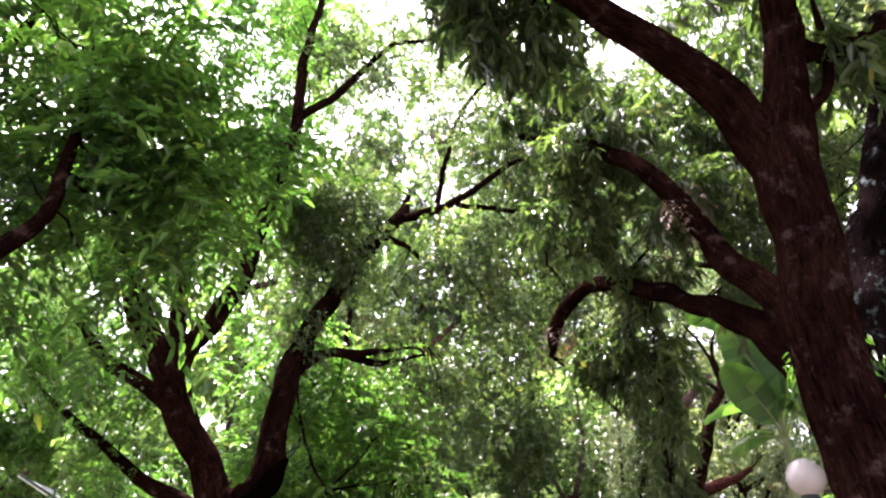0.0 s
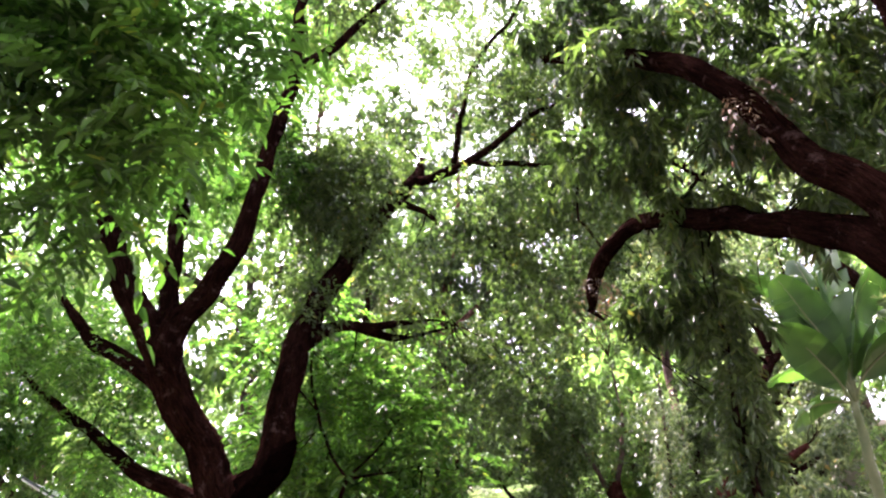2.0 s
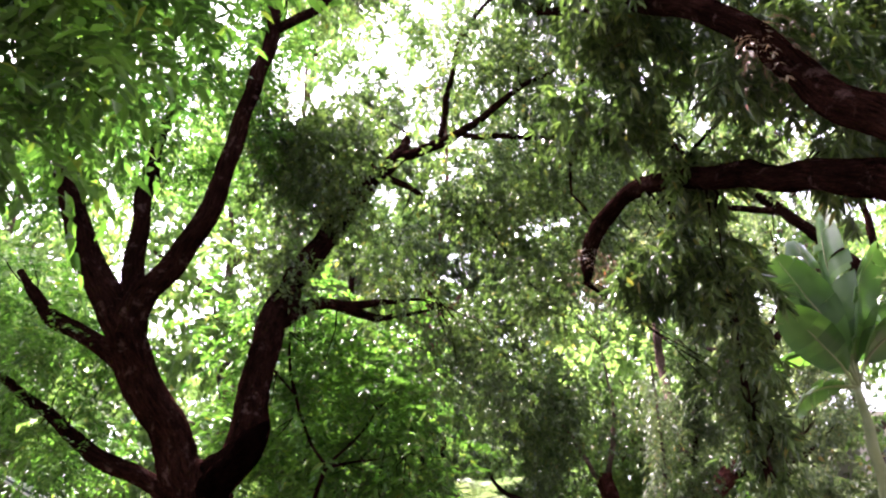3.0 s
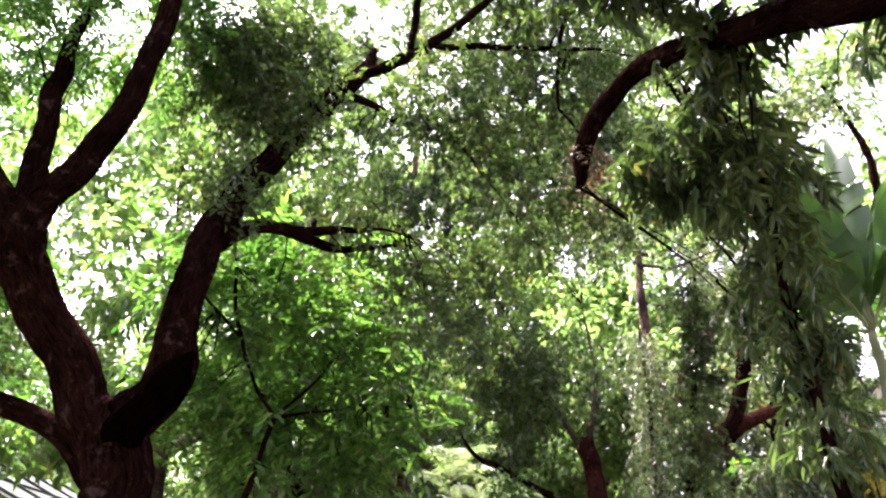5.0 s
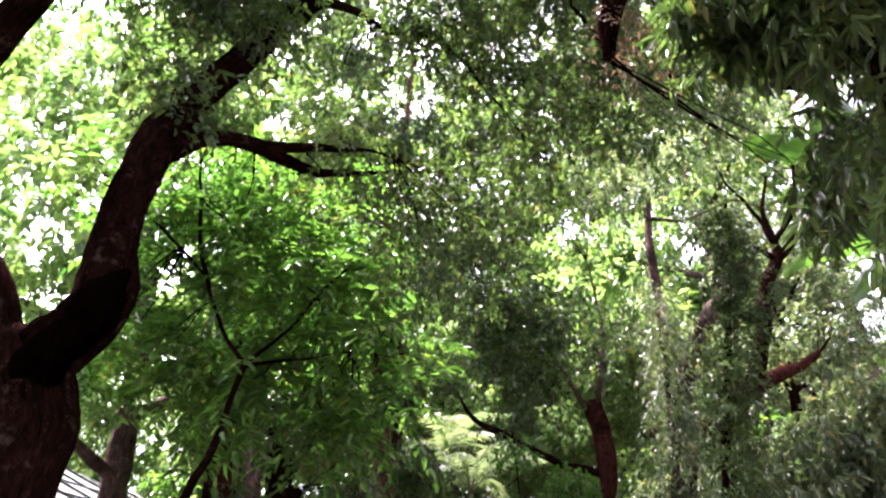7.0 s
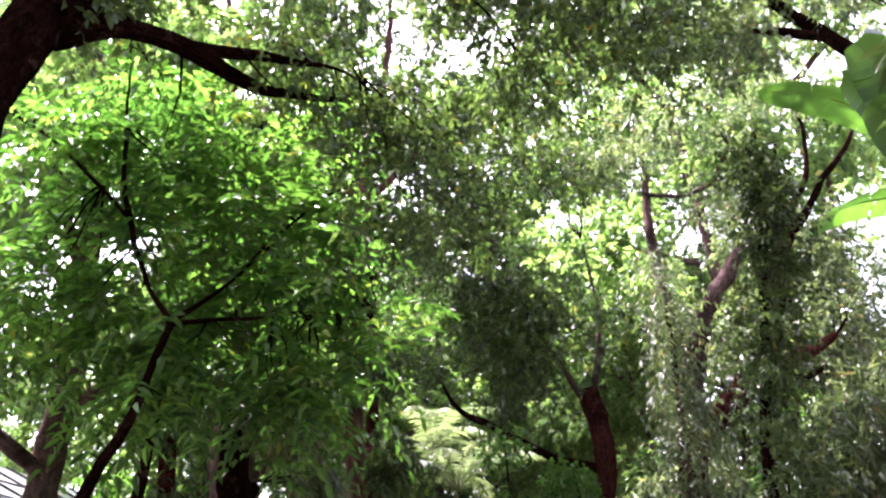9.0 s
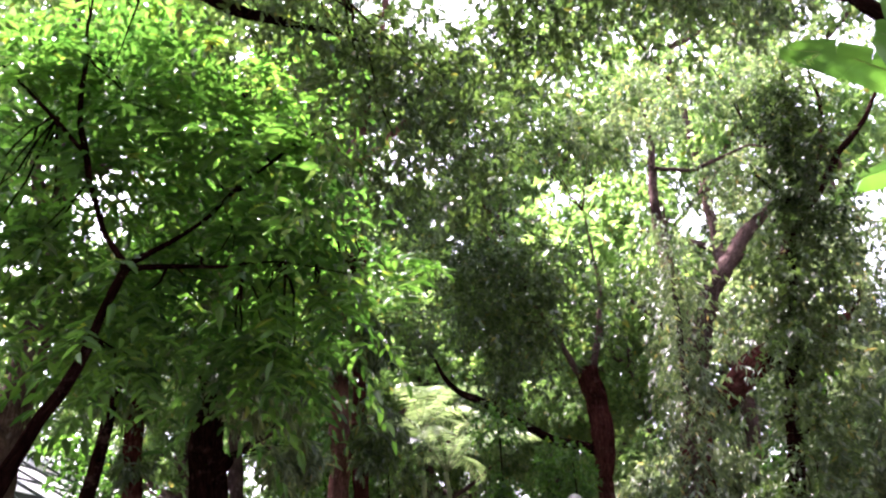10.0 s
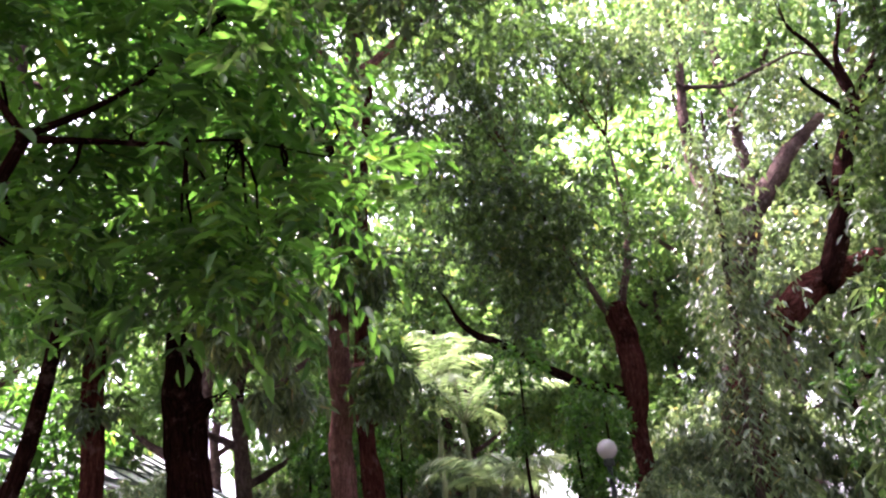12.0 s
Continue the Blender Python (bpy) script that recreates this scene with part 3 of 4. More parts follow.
# ---- bright sapling ----
SAP_LIMBS = [
    ("trunk", [(-3.3, 13.9, -0.1, 0.075), (-3.0, 13.95, 1.6, 0.065), (-2.62, 14.0, 2.8, 0.055), (-2.4, 14.0, 3.15, 0.048), (-2.28, 14.1, 3.6, 0.042), (-2.08, 14.1, 4.25, 0.038)]),
    ("branch", [(-2.08, 14.1, 4.22, 0.03), (-2.43, 14.2, 4.78, 0.024), (-2.67, 14.3, 5.59, 0.03), (-2.8, 14.3, 6.6, 0.02), (-2.9, 14.4, 7.6, 0.01)]),
    ("branch", [(-2.08, 14.1, 4.22, 0.03), (-1.7, 14.4, 4.68, 0.022), (-1.29, 14.6, 5.21, 0.018), (-0.72, 14.8, 5.85, 0.015)]),
    ("branch", [(-2.08, 14.1, 4.2, 0.03), (-1.56, 14.5, 4.37, 0.02), (-0.9, 14.8, 4.5, 0.01)]),
    ("branch", [(-2.66, 14.3, 5.5, 0.025), (-3.3, 14.3, 6.25, 0.018), (-3.9, 14.4, 6.8, 0.01)]),
]
SAP_CLUMPS = [
    (-2.2, 15.0, 6.6, 1.3, 1.0, 0.9, 80), (-3.3, 15.0, 5.4, 1.2, 1.0, 0.9, 70), (-1.3, 15.0, 5.5, 1.1, 0.9, 0.8, 76), (-0.5, 15.8, 5.2, 0.7, 0.6, 0.5, 18),
    (-2.2, 15.2, 4.4, 1.3, 0.9, 0.7, 64), (-1.0, 15.4, 4.2, 0.9, 0.8, 0.7, 54), (-2.6, 15.2, 3.8, 0.9, 0.9, 0.4, 12), (-1.4, 15.6, 3.7, 0.8, 0.8, 0.4, 14), (-3.0, 15.2, 7.8, 1.0, 0.9, 0.7, 40), (-3.8, 15.0, 6.8, 0.9, 0.8, 0.7, 34), (-4.4, 15.4, 4.6, 0.9, 0.7, 0.6, 26), (-1.2, 15.6, 7.0, 0.8, 0.7, 0.5, 26),
]
tree("young tree with bright green feathery leaves", (-3.3, 13.9, 0), BARK_DARK, SAP_LIMBS, [("pinnate", LEAF_BRIGHT, SAP_CLUMPS, 1.8, 0.30)], 91, 8, category="sapling")

# ---- trees further on ----
A_LIMBS = [("trunk", [(-2.45, 18.9, -0.1, 0.30), (-2.48, 18.9, 1.5, 0.26), (-2.5, 18.9, 2.4, 0.245), (-2.59, 18.9, 3.5, 0.235), (-2.61, 18.9, 4.5, 0.19), (-2.65, 19, 5.6, 0.16), (-2.6, 19, 7.5, 0.12), (-2.4, 19, 10, 0.06)]),
           ("stub", [(-2.45, 18.85, 3.25, 0.12), (-2.3, 18.8, 3.35, 0.10), (-2.22, 18.78, 3.42, 0.06)])]
A_CLUMPS = [(-2.2, 18.4, 5.6, 1.0, 0.9, 0.9, 60), (-1.6, 18.2, 4.4, 0.8, 0.8, 0.8, 60), (-3.2, 18.6, 6.6, 1.2, 1.0, 1.2, 60), (-1.6, 18.6, 7.0, 1.2, 1.0, 1.2, 70), (-1.3, 18.4, 3.3, 0.5, 0.5, 0.4, 12), (-2.4, 19.4, 9.0, 1.6, 1.4, 1.3, 80)]
tree("tall straight tree with a reddish brown trunk", (-2.45, 18.9, 0), BARK_DARK, A_LIMBS, [("mango", LEAF_GREY, A_CLUMPS, 1.0, 1.0)], 111)

B_LIMBS = [("trunk", [(-1.0, 21, -0.1, 0.22), (-0.98, 21, 1.4, 0.19), (-0.98, 21, 2.4, 0.18), (-0.99, 21, 3.8, 0.17), (-0.98, 21, 5.0, 0.16), (-0.95, 21, 6.2, 0.18), (-0.86, 21, 7.4, 0.17), (-0.72, 21, 9.0, 0.18), (-0.6, 21, 10.2, 0.15), (-0.2, 21, 11.8, 0.09), (0.1, 21, 14.2, 0.06), (0.2, 21, 17.0, 0.03)]),
           ("limb", [(-0.75, 21, 9.4, 0.10), (-1.6, 20.8, 10.2, 0.09), (-2.6, 20.6, 10.6, 0.05)]),
           ("limb", [(-0.7, 21, 9.2, 0.10), (0.2, 20.9, 10.0, 0.08), (1.0, 20.8, 10.8, 0.04)])]
B_CLUMPS = [(-0.6, 20.6, 5.6, 0.7, 0.6, 0.7, 40), (-0.3, 20.6, 4.0, 0.5, 0.5, 0.5, 26), (-1.4, 20.2, 7.0, 0.9, 0.8, 0.8, 50), (-0.9, 21, 11.6, 1.8, 1.4, 1.4, 90), (1.0, 21, 11.4, 1.5, 1.4, 1.3, 80), (-3.0, 21, 11.0, 1.4, 1.2, 1.2, 60), (0.2, 21, 17.2, 2.0, 1.5, 1.4, 64), (-2.2, 21, 16.4, 1.8, 1.4, 1.4, 56), (2.4, 21.4, 16.2, 1.8, 1.4, 1.4, 56), (-0.8, 21, 14.4, 1.6, 1.2, 1.0, 50)]
# Upper crown in the paler leaf whose colour holds the sunlight
B_TOP = [(-1.2, 21, 19.6, 1.9, 1.5, 1.2, 46), (0.9, 21, 20.2, 1.8, 1.5, 1.2, 40), (-3.2, 21.4, 18.8, 1.6, 1.4, 1.2, 34), (-0.3, 21, 22.0, 1.8, 1.4, 1.1, 30), (2.8, 21.2, 18.8, 1.4, 1.2, 1.0, 26)]
tree("straight tree with a pinkish brown ribbed trunk", (-1.0, 21, 0), BARK_PINK, B_LIMBS, [("mango", LEAF_MANGO, B_CLUMPS, 1.0, 1.0), ("broad", LEAF_SUNLIT, B_TOP, 1.7, 0.8)], 131)

SLIM_LIMBS = [("trunk", [(-3.6, 17, -0.1, 0.10), (-3.45, 17, 2.2, 0.085), (-3.3, 17, 3.2, 0.075), (-3.1, 17, 4.3, 0.06), (-2.9, 17.1, 5.6, 0.035)])]
SLIM_CLUMPS = [(-3.1, 17, 4.6, 0.6, 0.5, 0.6, 26), (-2.8, 17.2, 5.6, 0.7, 0.6, 0.6, 26)]
tree("slim dark leaning tree with long drooping leaves", (-3.6, 17, 0), BARK_DARK, SLIM_LIMBS, [("mango", LEAF_PINNATE, SLIM_CLUMPS, 1.1, 0.9)], 121, 10)
POST_LIMBS = [("trunk", [(-3.2, 18.2, -0.1, 0.15), (-3.27, 18.2, 2.0, 0.13), (-3.35, 18.2, 3.4, 0.125), (-3.41, 18.2, 4.4, 0.10), (-3.5, 18.3, 6.0, 0.05)])]
POST_CLUMPS = [(-3.36, 18.1, 3.3, 0.16, 0.16, 0.25, 8), (-3.5, 18.2, 4.4, 0.6, 0.5, 0.6, 30), (-3.9, 18.3, 5.4, 0.8, 0.6, 0.7, 34)]
tree("narrow straight tree with ferny growth on its trunk", (-3.2, 18.2, 0), BARK_RED, POST_LIMBS, [("mango", LEAF_MANGO, POST_CLUMPS, 0.9, 1.0)], 141, 10)

C_LIMBS = [("trunk", [(-0.45, 21.5, -0.1, 0.2), (-0.5, 21.5, 1.6, 0.17), (-0.58, 21.5, 2.4, 0.16), (-0.68, 21.55, 3.4, 0.14), (-0.71, 21.6, 4.5, 0.12), (-0.67, 21.6, 5.8, 0.12), (-0.6, 21.6, 7.6, 0.10), (-0.4, 21.6, 9.5, 0.05)])]
C_CLUMPS = [(0.2, 21.6, 3.6, 0.4, 0.5, 0.4, 14), (0.2, 21.8, 8.6, 0.8, 0.8, 1.0, 50), (0.5, 22, 6.2, 0.5, 0.5, 0.6, 16)]
tree("thin curved tree standing close to a ribbed trunk", (-0.45, 21.5, 0), BARK_RED, C_LIMBS, [("broad", LEAF_MANGO, C_CLUMPS, 1.0, 1.0)], 151)

STUMP_LIMBS = [("trunk", [(4.05, 24, -0.1, 0.24), (4.05, 24, 1.6, 0.21), (4.1, 24, 3.1, 0.17), (4.14, 24, 4.2, 0.24), (4.12, 24, 5.1, 0.24), (4.06, 24, 5.75, 0.21)]),
               ("branch", [(4.0, 24, 5.5, 0.08), (3.72, 24, 5.85, 0.07), (3.3, 24, 6.8, 0.055), (2.9, 24, 7.7, 0.04), (2.5, 24, 8.8, 0.02)], BARK_PALE),
               ("branch", [(4.15, 24, 5.5, 0.09), (4.28, 24, 6.1, 0.08), (4.5, 24.2, 6.8, 0.07), (4.68, 24.4, 7.8, 0.05), (4.6, 24.4, 9.2, 0.03)], BARK_PALE)]
STUMP_LIMBS.append(("branch", [(4.05, 24, 4.0, 0.10), (3.1, 24, 4.3, 0.09), (2.26, 24, 4.77, 0.085), (1.65, 24, 5.15, 0.075), (1.03, 24, 5.55, 0.06), (0.74, 24, 6.1, 0.03)], BARK_DARK))
STUMP_CLUMPS = [(2.6, 24, 6.6, 1.1, 1.0, 1.0, 90), (3.2, 24, 8.0, 1.3, 1.0, 1.0, 80), (1.8, 24, 8.2, 1.2, 1.0, 1.6, 110), (1.6, 24, 10.4, 1.2, 1.0, 1.6, 80), (2.0, 24.4, 5.2, 0.7, 0.7, 0.6, 18), (4.5, 24.4, 7.5, 0.9, 0.9, 0.6, 34), (4.4, 24.4, 12.0, 1.6, 1.2, 1.2, 60), (2.8, 24.4, 12.6, 1.4, 1.0, 1.1, 50), (0.8, 23.8, 11.8, 1.1, 0.9, 1.2, 40)]
lopped = tree("lopped tree with a charred dark trunk and thin pale shoots", (4.05, 24, 0), BARK_RED, STUMP_LIMBS, [("fine", LEAF_MANGO, STUMP_CLUMPS, 2.4, 0.62)], 171)

ELBOW_LIMBS = [("trunk", [(4.6, 20.6, -0.1, 0.3), (4.75, 20.7, 2.0, 0.27), (5.2, 21.4, 3.9, 0.25), (5.9, 21.6, 4.5, 0.25), (6.65, 21.8, 5.05, 0.26), (7.4, 21.9, 5.45, 0.22)], BARK_RED),
               ("limb", [(6.95, 21.8, 5.15, 0.20), (7.35, 21.8, 5.8, 0.185), (7.75, 21.8, 6.8, 0.17), (8.1, 21.8, 7.7, 0.155), (8.45, 21.8, 8.35, 0.14), (8.5, 21.8, 8.9, 0.08), (8.45, 21.8, 9.7, 0.055), (8.75, 21.8, 10.6, 0.03)]),
               ("limb", [(8.4, 21.8, 8.3, 0.11), (9.1, 21.8, 8.95, 0.085), (9.75, 21.8, 9.8, 0.07), (10.5, 21.8, 10.6, 0.05), (11.3, 21.8, 12.0, 0.02)]),
               ("limb", [(8.45, 21.8, 8.35, 0.07), (7.9, 21.7, 8.7, 0.05), (7.5, 21.6, 9.1, 0.03)]),
               ("limb", [(8.48, 21.8, 8.8, 0.07), (9.2, 21.9, 9.6, 0.06), (9.6, 22, 10.9, 0.045), (9.7, 22.1, 12.2, 0.02)]),
               ("limb", [(8.45, 21.8, 8.8, 0.06), (8.3, 21.9, 9.6, 0.05), (7.8, 22, 10.6, 0.03)]),
               ("limb", [(7.35, 21.9, 5.45, 0.18), (8.2, 22.3, 5.75, 0.14), (9.2, 22.6, 6.2, 0.08)], BARK_RED)]
ELBOW_CLUMPS = [(8.8, 21.6, 12.2, 1.8, 1.4, 0.9, 60), (6.6, 21.4, 11.2, 1.2, 1.0, 0.9, 44), (10.6, 23.2, 7.6, 1.0, 1.2, 1.0, 40), (8.4, 21.6, 4.4, 1.4, 1.2, 0.9, 60)]
tree("crooked reddish tree with an elbow in its trunk", (4.6, 20.6, 0), BARK_DARK, ELBOW_LIMBS, [("fine", LEAF_GREY, ELBOW_CLUMPS, 2.1, 0.6)], 191)

PALE_LIMBS = [("trunk", [(5.4, 23, -0.1, 0.28), (5.5, 23, 3.0, 0.24), (6.1, 23, 5.6, 0.22), (6.6, 23, 6.8, 0.21), (7.3, 23.2, 7.8, 0.19), (8.0, 23.4, 8.6, 0.15), (8.9, 23.6, 9.4, 0.10)]),
              ("limb", [(6.2, 23.2, 5.9, 0.13), (6.15, 23.6, 7.3, 0.13), (6.35, 24.4, 8.6, 0.13), (6.4, 24.5, 10, 0.12), (6.7, 24.8, 11.7, 0.08), (6.8, 25, 13.5, 0.04)]),
              ("branch", [(6.6, 24.6, 11.0, 0.06), (7.4, 24, 10.6, 0.05), (8.3, 23, 10.6, 0.03), (8.9, 22.6, 10.1, 0.015)])]
PALE_CLUMPS = [(4.9, 23.2, 11.4, 1.3, 1.0, 0.9, 44), (6.6, 24.4, 12.6, 1.8, 1.4, 1.4, 60), (5.6, 23, 6.6, 0.7, 0.7, 1.2, 40), (8.6, 23.8, 10.6, 1.6, 1.2, 1.0, 50), (7.6, 23.4, 6.2, 1.0, 0.8, 0.8, 36)]
tree("leaning pale-barked tree with thin upper limbs", (5.4, 23, 0), BARK_PALE, PALE_LIMBS, [("fine", LEAF_GREY, PALE_CLUMPS, 2.1, 0.55)], 211)

VINE_LIMBS = [("trunk", [(3.2, 14.5, -0.1, 0.08), (3.3, 14.45, 2.0, 0.06), (3.6, 14.4, 3.5, 0.05), (3.95, 14.4, 5.0, 0.04), (4.2, 14.4, 6.2, 0.015)])]
VINE_CLUMPS = [(2.9 + 0.21 * z + 0.1 * math.sin(z * 3), 14.3, z, 0.13 + 0.12 * (z < 3), 0.18, 0.40, 22) for z in (1.6, 2.2, 2.8, 3.4, 4.0, 4.6, 5.2, 5.7)]
tree("slim stem wrapped in a column of climbing leaves", (3.2, 14.5, 0), BARK_DARK, VINE_LIMBS, [("fine", LEAF_MANGO, VINE_CLUMPS, 1.15, 1.2)], 231, 8)
DROOP_LIMBS = [("trunk", [(2.85, 9.1, -0.1, 0.06), (2.75, 9.05, 1.5, 0.05), (2.7, 9.0, 3.0, 0.04), (2.75, 9.0, 4.6, 0.02)])]
DROOP_CLUMPS = [(2.72 + 0.08 * math.sin(z * 2.3), 9.0, z, 0.24, 0.26, 0.4, 8) for z in (2.7, 3.1, 3.5, 4.0, 4.5)]
tree("slim stem hidden by its drooping dark leaves", (2.85, 9.1, 0), BARK_DARK, DROOP_LIMBS, [("mango", LEAF_MANGO, DROOP_CLUMPS, 0.8, 1.0)], 241, 8)
VINE2_CLUMPS = [(4.85, 20.0, 7.2, 0.35, 0.3, 0.7, 18), (4.8, 20.0, 6.0, 0.42, 0.35, 0.8, 28), (4.75, 20.0, 4.8, 0.5, 0.4, 0.8, 34), (4.6, 20.1, 3.6, 0.5, 0.4, 0.7, 26), (4.5, 20.1, 2.4, 0.8, 0.6, 0.7, 40)]
tree("thin stem hidden by hanging climbing leaves", (4.5, 20.1, 0), BARK_PALE, [("trunk", [(4.5, 20.1, -0.1, 0.08), (4.55, 20.1, 2.5, 0.06), (4.75, 20.05, 5.5, 0.045), (4.85, 20.0, 7.6, 0.02)])], [("weep", LEAF_GREY, VINE2_CLUMPS, 1.35, 0.45)], 251, 8)
HIGH_LIMBS = [("trunk", [(11.8, 18.6, -0.1, 0.3), (11.6, 18.5, 4.0, 0.24), (10.6, 18.4, 7.5, 0.2), (8.6, 18.2, 10.2, 0.14), (6.0, 18, 12.5, 0.08), (4.5, 18, 13.6, 0.06), (3.6, 18, 16.4, 0.03)]),
              ("limb", [(8.2, 18.2, 10.6, 0.10), (6.0, 18, 10.9, 0.07), (3.4, 17.6, 11.0, 0.05), (1.2, 17.4, 11.2, 0.03)]),
              ("limb", [(10.0, 18.4, 8.6, 0.11), (10.2, 18.2, 10.6, 0.08), (9.6, 18, 12.4, 0.04)])]
HIGH_CLUMPS = [(1.4, 17.4, 11.2, 1.2, 1.0, 0.9, 44), (3.2, 17.4, 11.0, 1.4, 1.2, 1.0, 60), (5.0, 17.6, 10.6, 1.4, 1.2, 1.0, 60), (6.8, 18, 11.6, 1.5, 1.2, 1.2, 60), (8.8, 18, 11.6, 1.5, 1.2, 1.2, 50), (4.2, 17.6, 12.8, 1.6, 1.2, 1.0, 50), (2.0, 17.6, 13.2, 1.6, 1.2, 1.0, 50), (2.4, 17.6, 9.4, 1.0, 0.9, 0.7, 30), (5.2, 16.2, 8.8, 1.0, 0.8, 0.6, 28), (6.6, 17.8, 13.6, 1.6, 1.2, 1.0, 44), (1.0, 18, 16.4, 1.8, 1.4, 1.3, 44), (4.0, 18, 16.2, 1.8, 1.4, 1.3, 44), (6.8, 18.2, 16.8, 1.8, 1.4, 1.4, 40)]
tree("tall tree with a high spreading grey-green crown", (11.8, 18.6, 0), BARK_DARK, HIGH_LIMBS, [("broad", LEAF_GREY, HIGH_CLUMPS, 1.2, 1.0)], 281)
SHRUB_CLUMPS = [(5.6, 16.5, 3.0, 1.0, 0.8, 0.8, 70), (6.6, 17, 3.6, 1.2, 0.9, 0.8, 80), (4.8, 16.5, 2.2, 0.9, 0.8, 0.7, 60), (7.8, 17, 3.2, 1.2, 0.9, 1.1, 70), (6.2, 16.5, 1.9, 1.4, 0.9, 0.7, 60)]
tree("dense leafy shrub with long drooping leaves", (5.8, 16.8, 0), BARK_DARK, [("trunk", [(5.8, 16.8, -0.1, 0.08), (5.9, 16.8, 1.5, 0.06), (6.2, 16.8, 3.2, 0.03)]), ("trunk", [(5.7, 16.8, -0.1, 0.06), (5.3, 16.7, 1.4, 0.05), (5.0, 16.6, 2.8, 0.02)])], [("mango", LEAF_GREY, SHRUB_CLUMPS, 1.0, 1.0)], 271, 8, category="shrub", name="shrub")


# ---- woods behind: three kinds, repeated ----
def wood_tree(label, height, spread, leafmat, kind, scale, seed, mat):
    rng = np.random.default_rng(seed)
    top = [(0, 0, -0.1, 0.26), (0.1, 0, height * 0.25, 0.22), (-0.1, 0.1, height * 0.5, 0.17), (0.2, 0, height * 0.9, 0.05)]
    limbs, clumps = [("trunk", top)], []
    for i in range(7):
        a, h = i * 2.4 + rng.uniform(0, 1), height * (0.3 + 0.085 * i)
        r = spread * rng.uniform(0.55, 1.0) * (1.15 - 0.07 * i)
        e = (math.cos(a) * r, math.sin(a) * r, h + r * 0.55)
        limbs.append(("limb", [(0, 0, h - 0.2, 0.12), (e[0] * 0.5, e[1] * 0.5, h + r * 0.2, 0.08), (*e, 0.02)]))
        clumps.append((*e, spread * 0.5, spread * 0.5, spread * 0.38, 26))
        clumps.append((e[0] * 0.55, e[1] * 0.55, h + r * 0.5, spread * 0.42, spread * 0.42, spread * 0.3, 18))
    clumps.append((0, 0, height, spread * 0.6, spread * 0.6, spread * 0.5, 36))
    return tree(label, (0, 0, 0), mat, limbs, [(kind, leafmat, clumps, scale, 1.0)], seed, 8, "trees of the wood behind", twig=2)


WOOD = [wood_tree("tall leafy tree in the wood behind", 12.0, 3.4, LEAF_SUNLIT, "broad", 2.1, 301, BARK_PALE),
        wood_tree("dense green tree in the wood behind", 10.0, 3.0, LEAF_BRIGHT, "broad", 1.85, 331, BARK_DARK),
        wood_tree("grey-green tree in the wood behind", 13.0, 3.6, LEAF_GREY, "broad", 2.1, 361, BARK_DARK),
        wood_tree("very tall sunlit light green tree in the wood behind", 23.0, 4.4, LEAF_SUNLIT, "broad", 2.8, 391, BARK_PALE)]
SPOTS = [(-12.5, 18, 1), (-12, 22, 0), (-13, 25.5, 1), (-4.5, 29, 0), (-11.5, 30, 0), (-1.5, 38, 0), (6.5, 42, 0), (-4, 42, 0), (13, 33, 2), (13, 19.5, 0), (13, 38, 0),
         (-8, 39, 0), (9.5, 44, 0), (-14, 44, 0), (-10.5, 10.5, 1), (10.5, 12, 2), (-13, 3, 1), (12, 3, 2), 
         # (-6.5, -3) to (-9.5, 5.5): mostly unseen trees, added to block side and back light
         (-3.5, 44, 3), (4.0, 42, 3), (6.6, 41, 3), (9.5, 42, 3), (1.0, 46, 3), (13, 41, 3), (16.5, 33, 3), (0.6, 37, 0), (1.8, 41, 0), (-2.2, 34, 0), (-6.5, 31, 3), (-19, 30, 3), (11, 32, 3), (-6.5, -3, 1), (6.5, -3, 1), (8.2, 5.6, 2), (-9.5, 5.5, 1), (8, 34, 0), (5.5, 37, 0), (2.8, 45, 0), (-5.1, 27.5, 0), (-5.6, 19.5, 0), (7, 48, 2), (10.5, 27, 2)]
rs = np.random.default_rng(5)
for i, (x, y, k) in enumerate(SPOTS):
    m = pose(x, y, 0, 0, 0, rs.uniform(0, 360))
    if WOOD[k].location.length < 0.01:
        WOOD[k].matrix_basis = m @ Matrix.Scale(1.22 if k == 3 else 1.0, 4)
    else:
        t = copy_thing(WOOD[k], m)
        t.scale = [rs.uniform(0.85, 1.15) * (1.22 if k == 3 else 1.0)] * 3


# ---- broad-leaved plants ----
LEAF_BANANA = leaf("banana_leaf", (0.030, 0.075, 0.024), (0.055, 0.115, 0.034), (1.6, 2.0, 0.7), 0.32, 0.34, 0.6)
STEM_GREEN = plain("green_stem", (0.10, 0.13, 0.05), (0.20, 0.22, 0.11), 3.0, 0.6)
LEAF_PALM = leaf("palm_leaf", (0.10, 0.15, 0.075), (0.19, 0.24, 0.14), (1.45, 1.6, 1.05), 0.35, 0.42)
LEAF_YELLOW = leaf("yellow_leaf", (0.30, 0.26, 0.03), (0.45, 0.38, 0.06), (1.6, 1.5, 0.6))


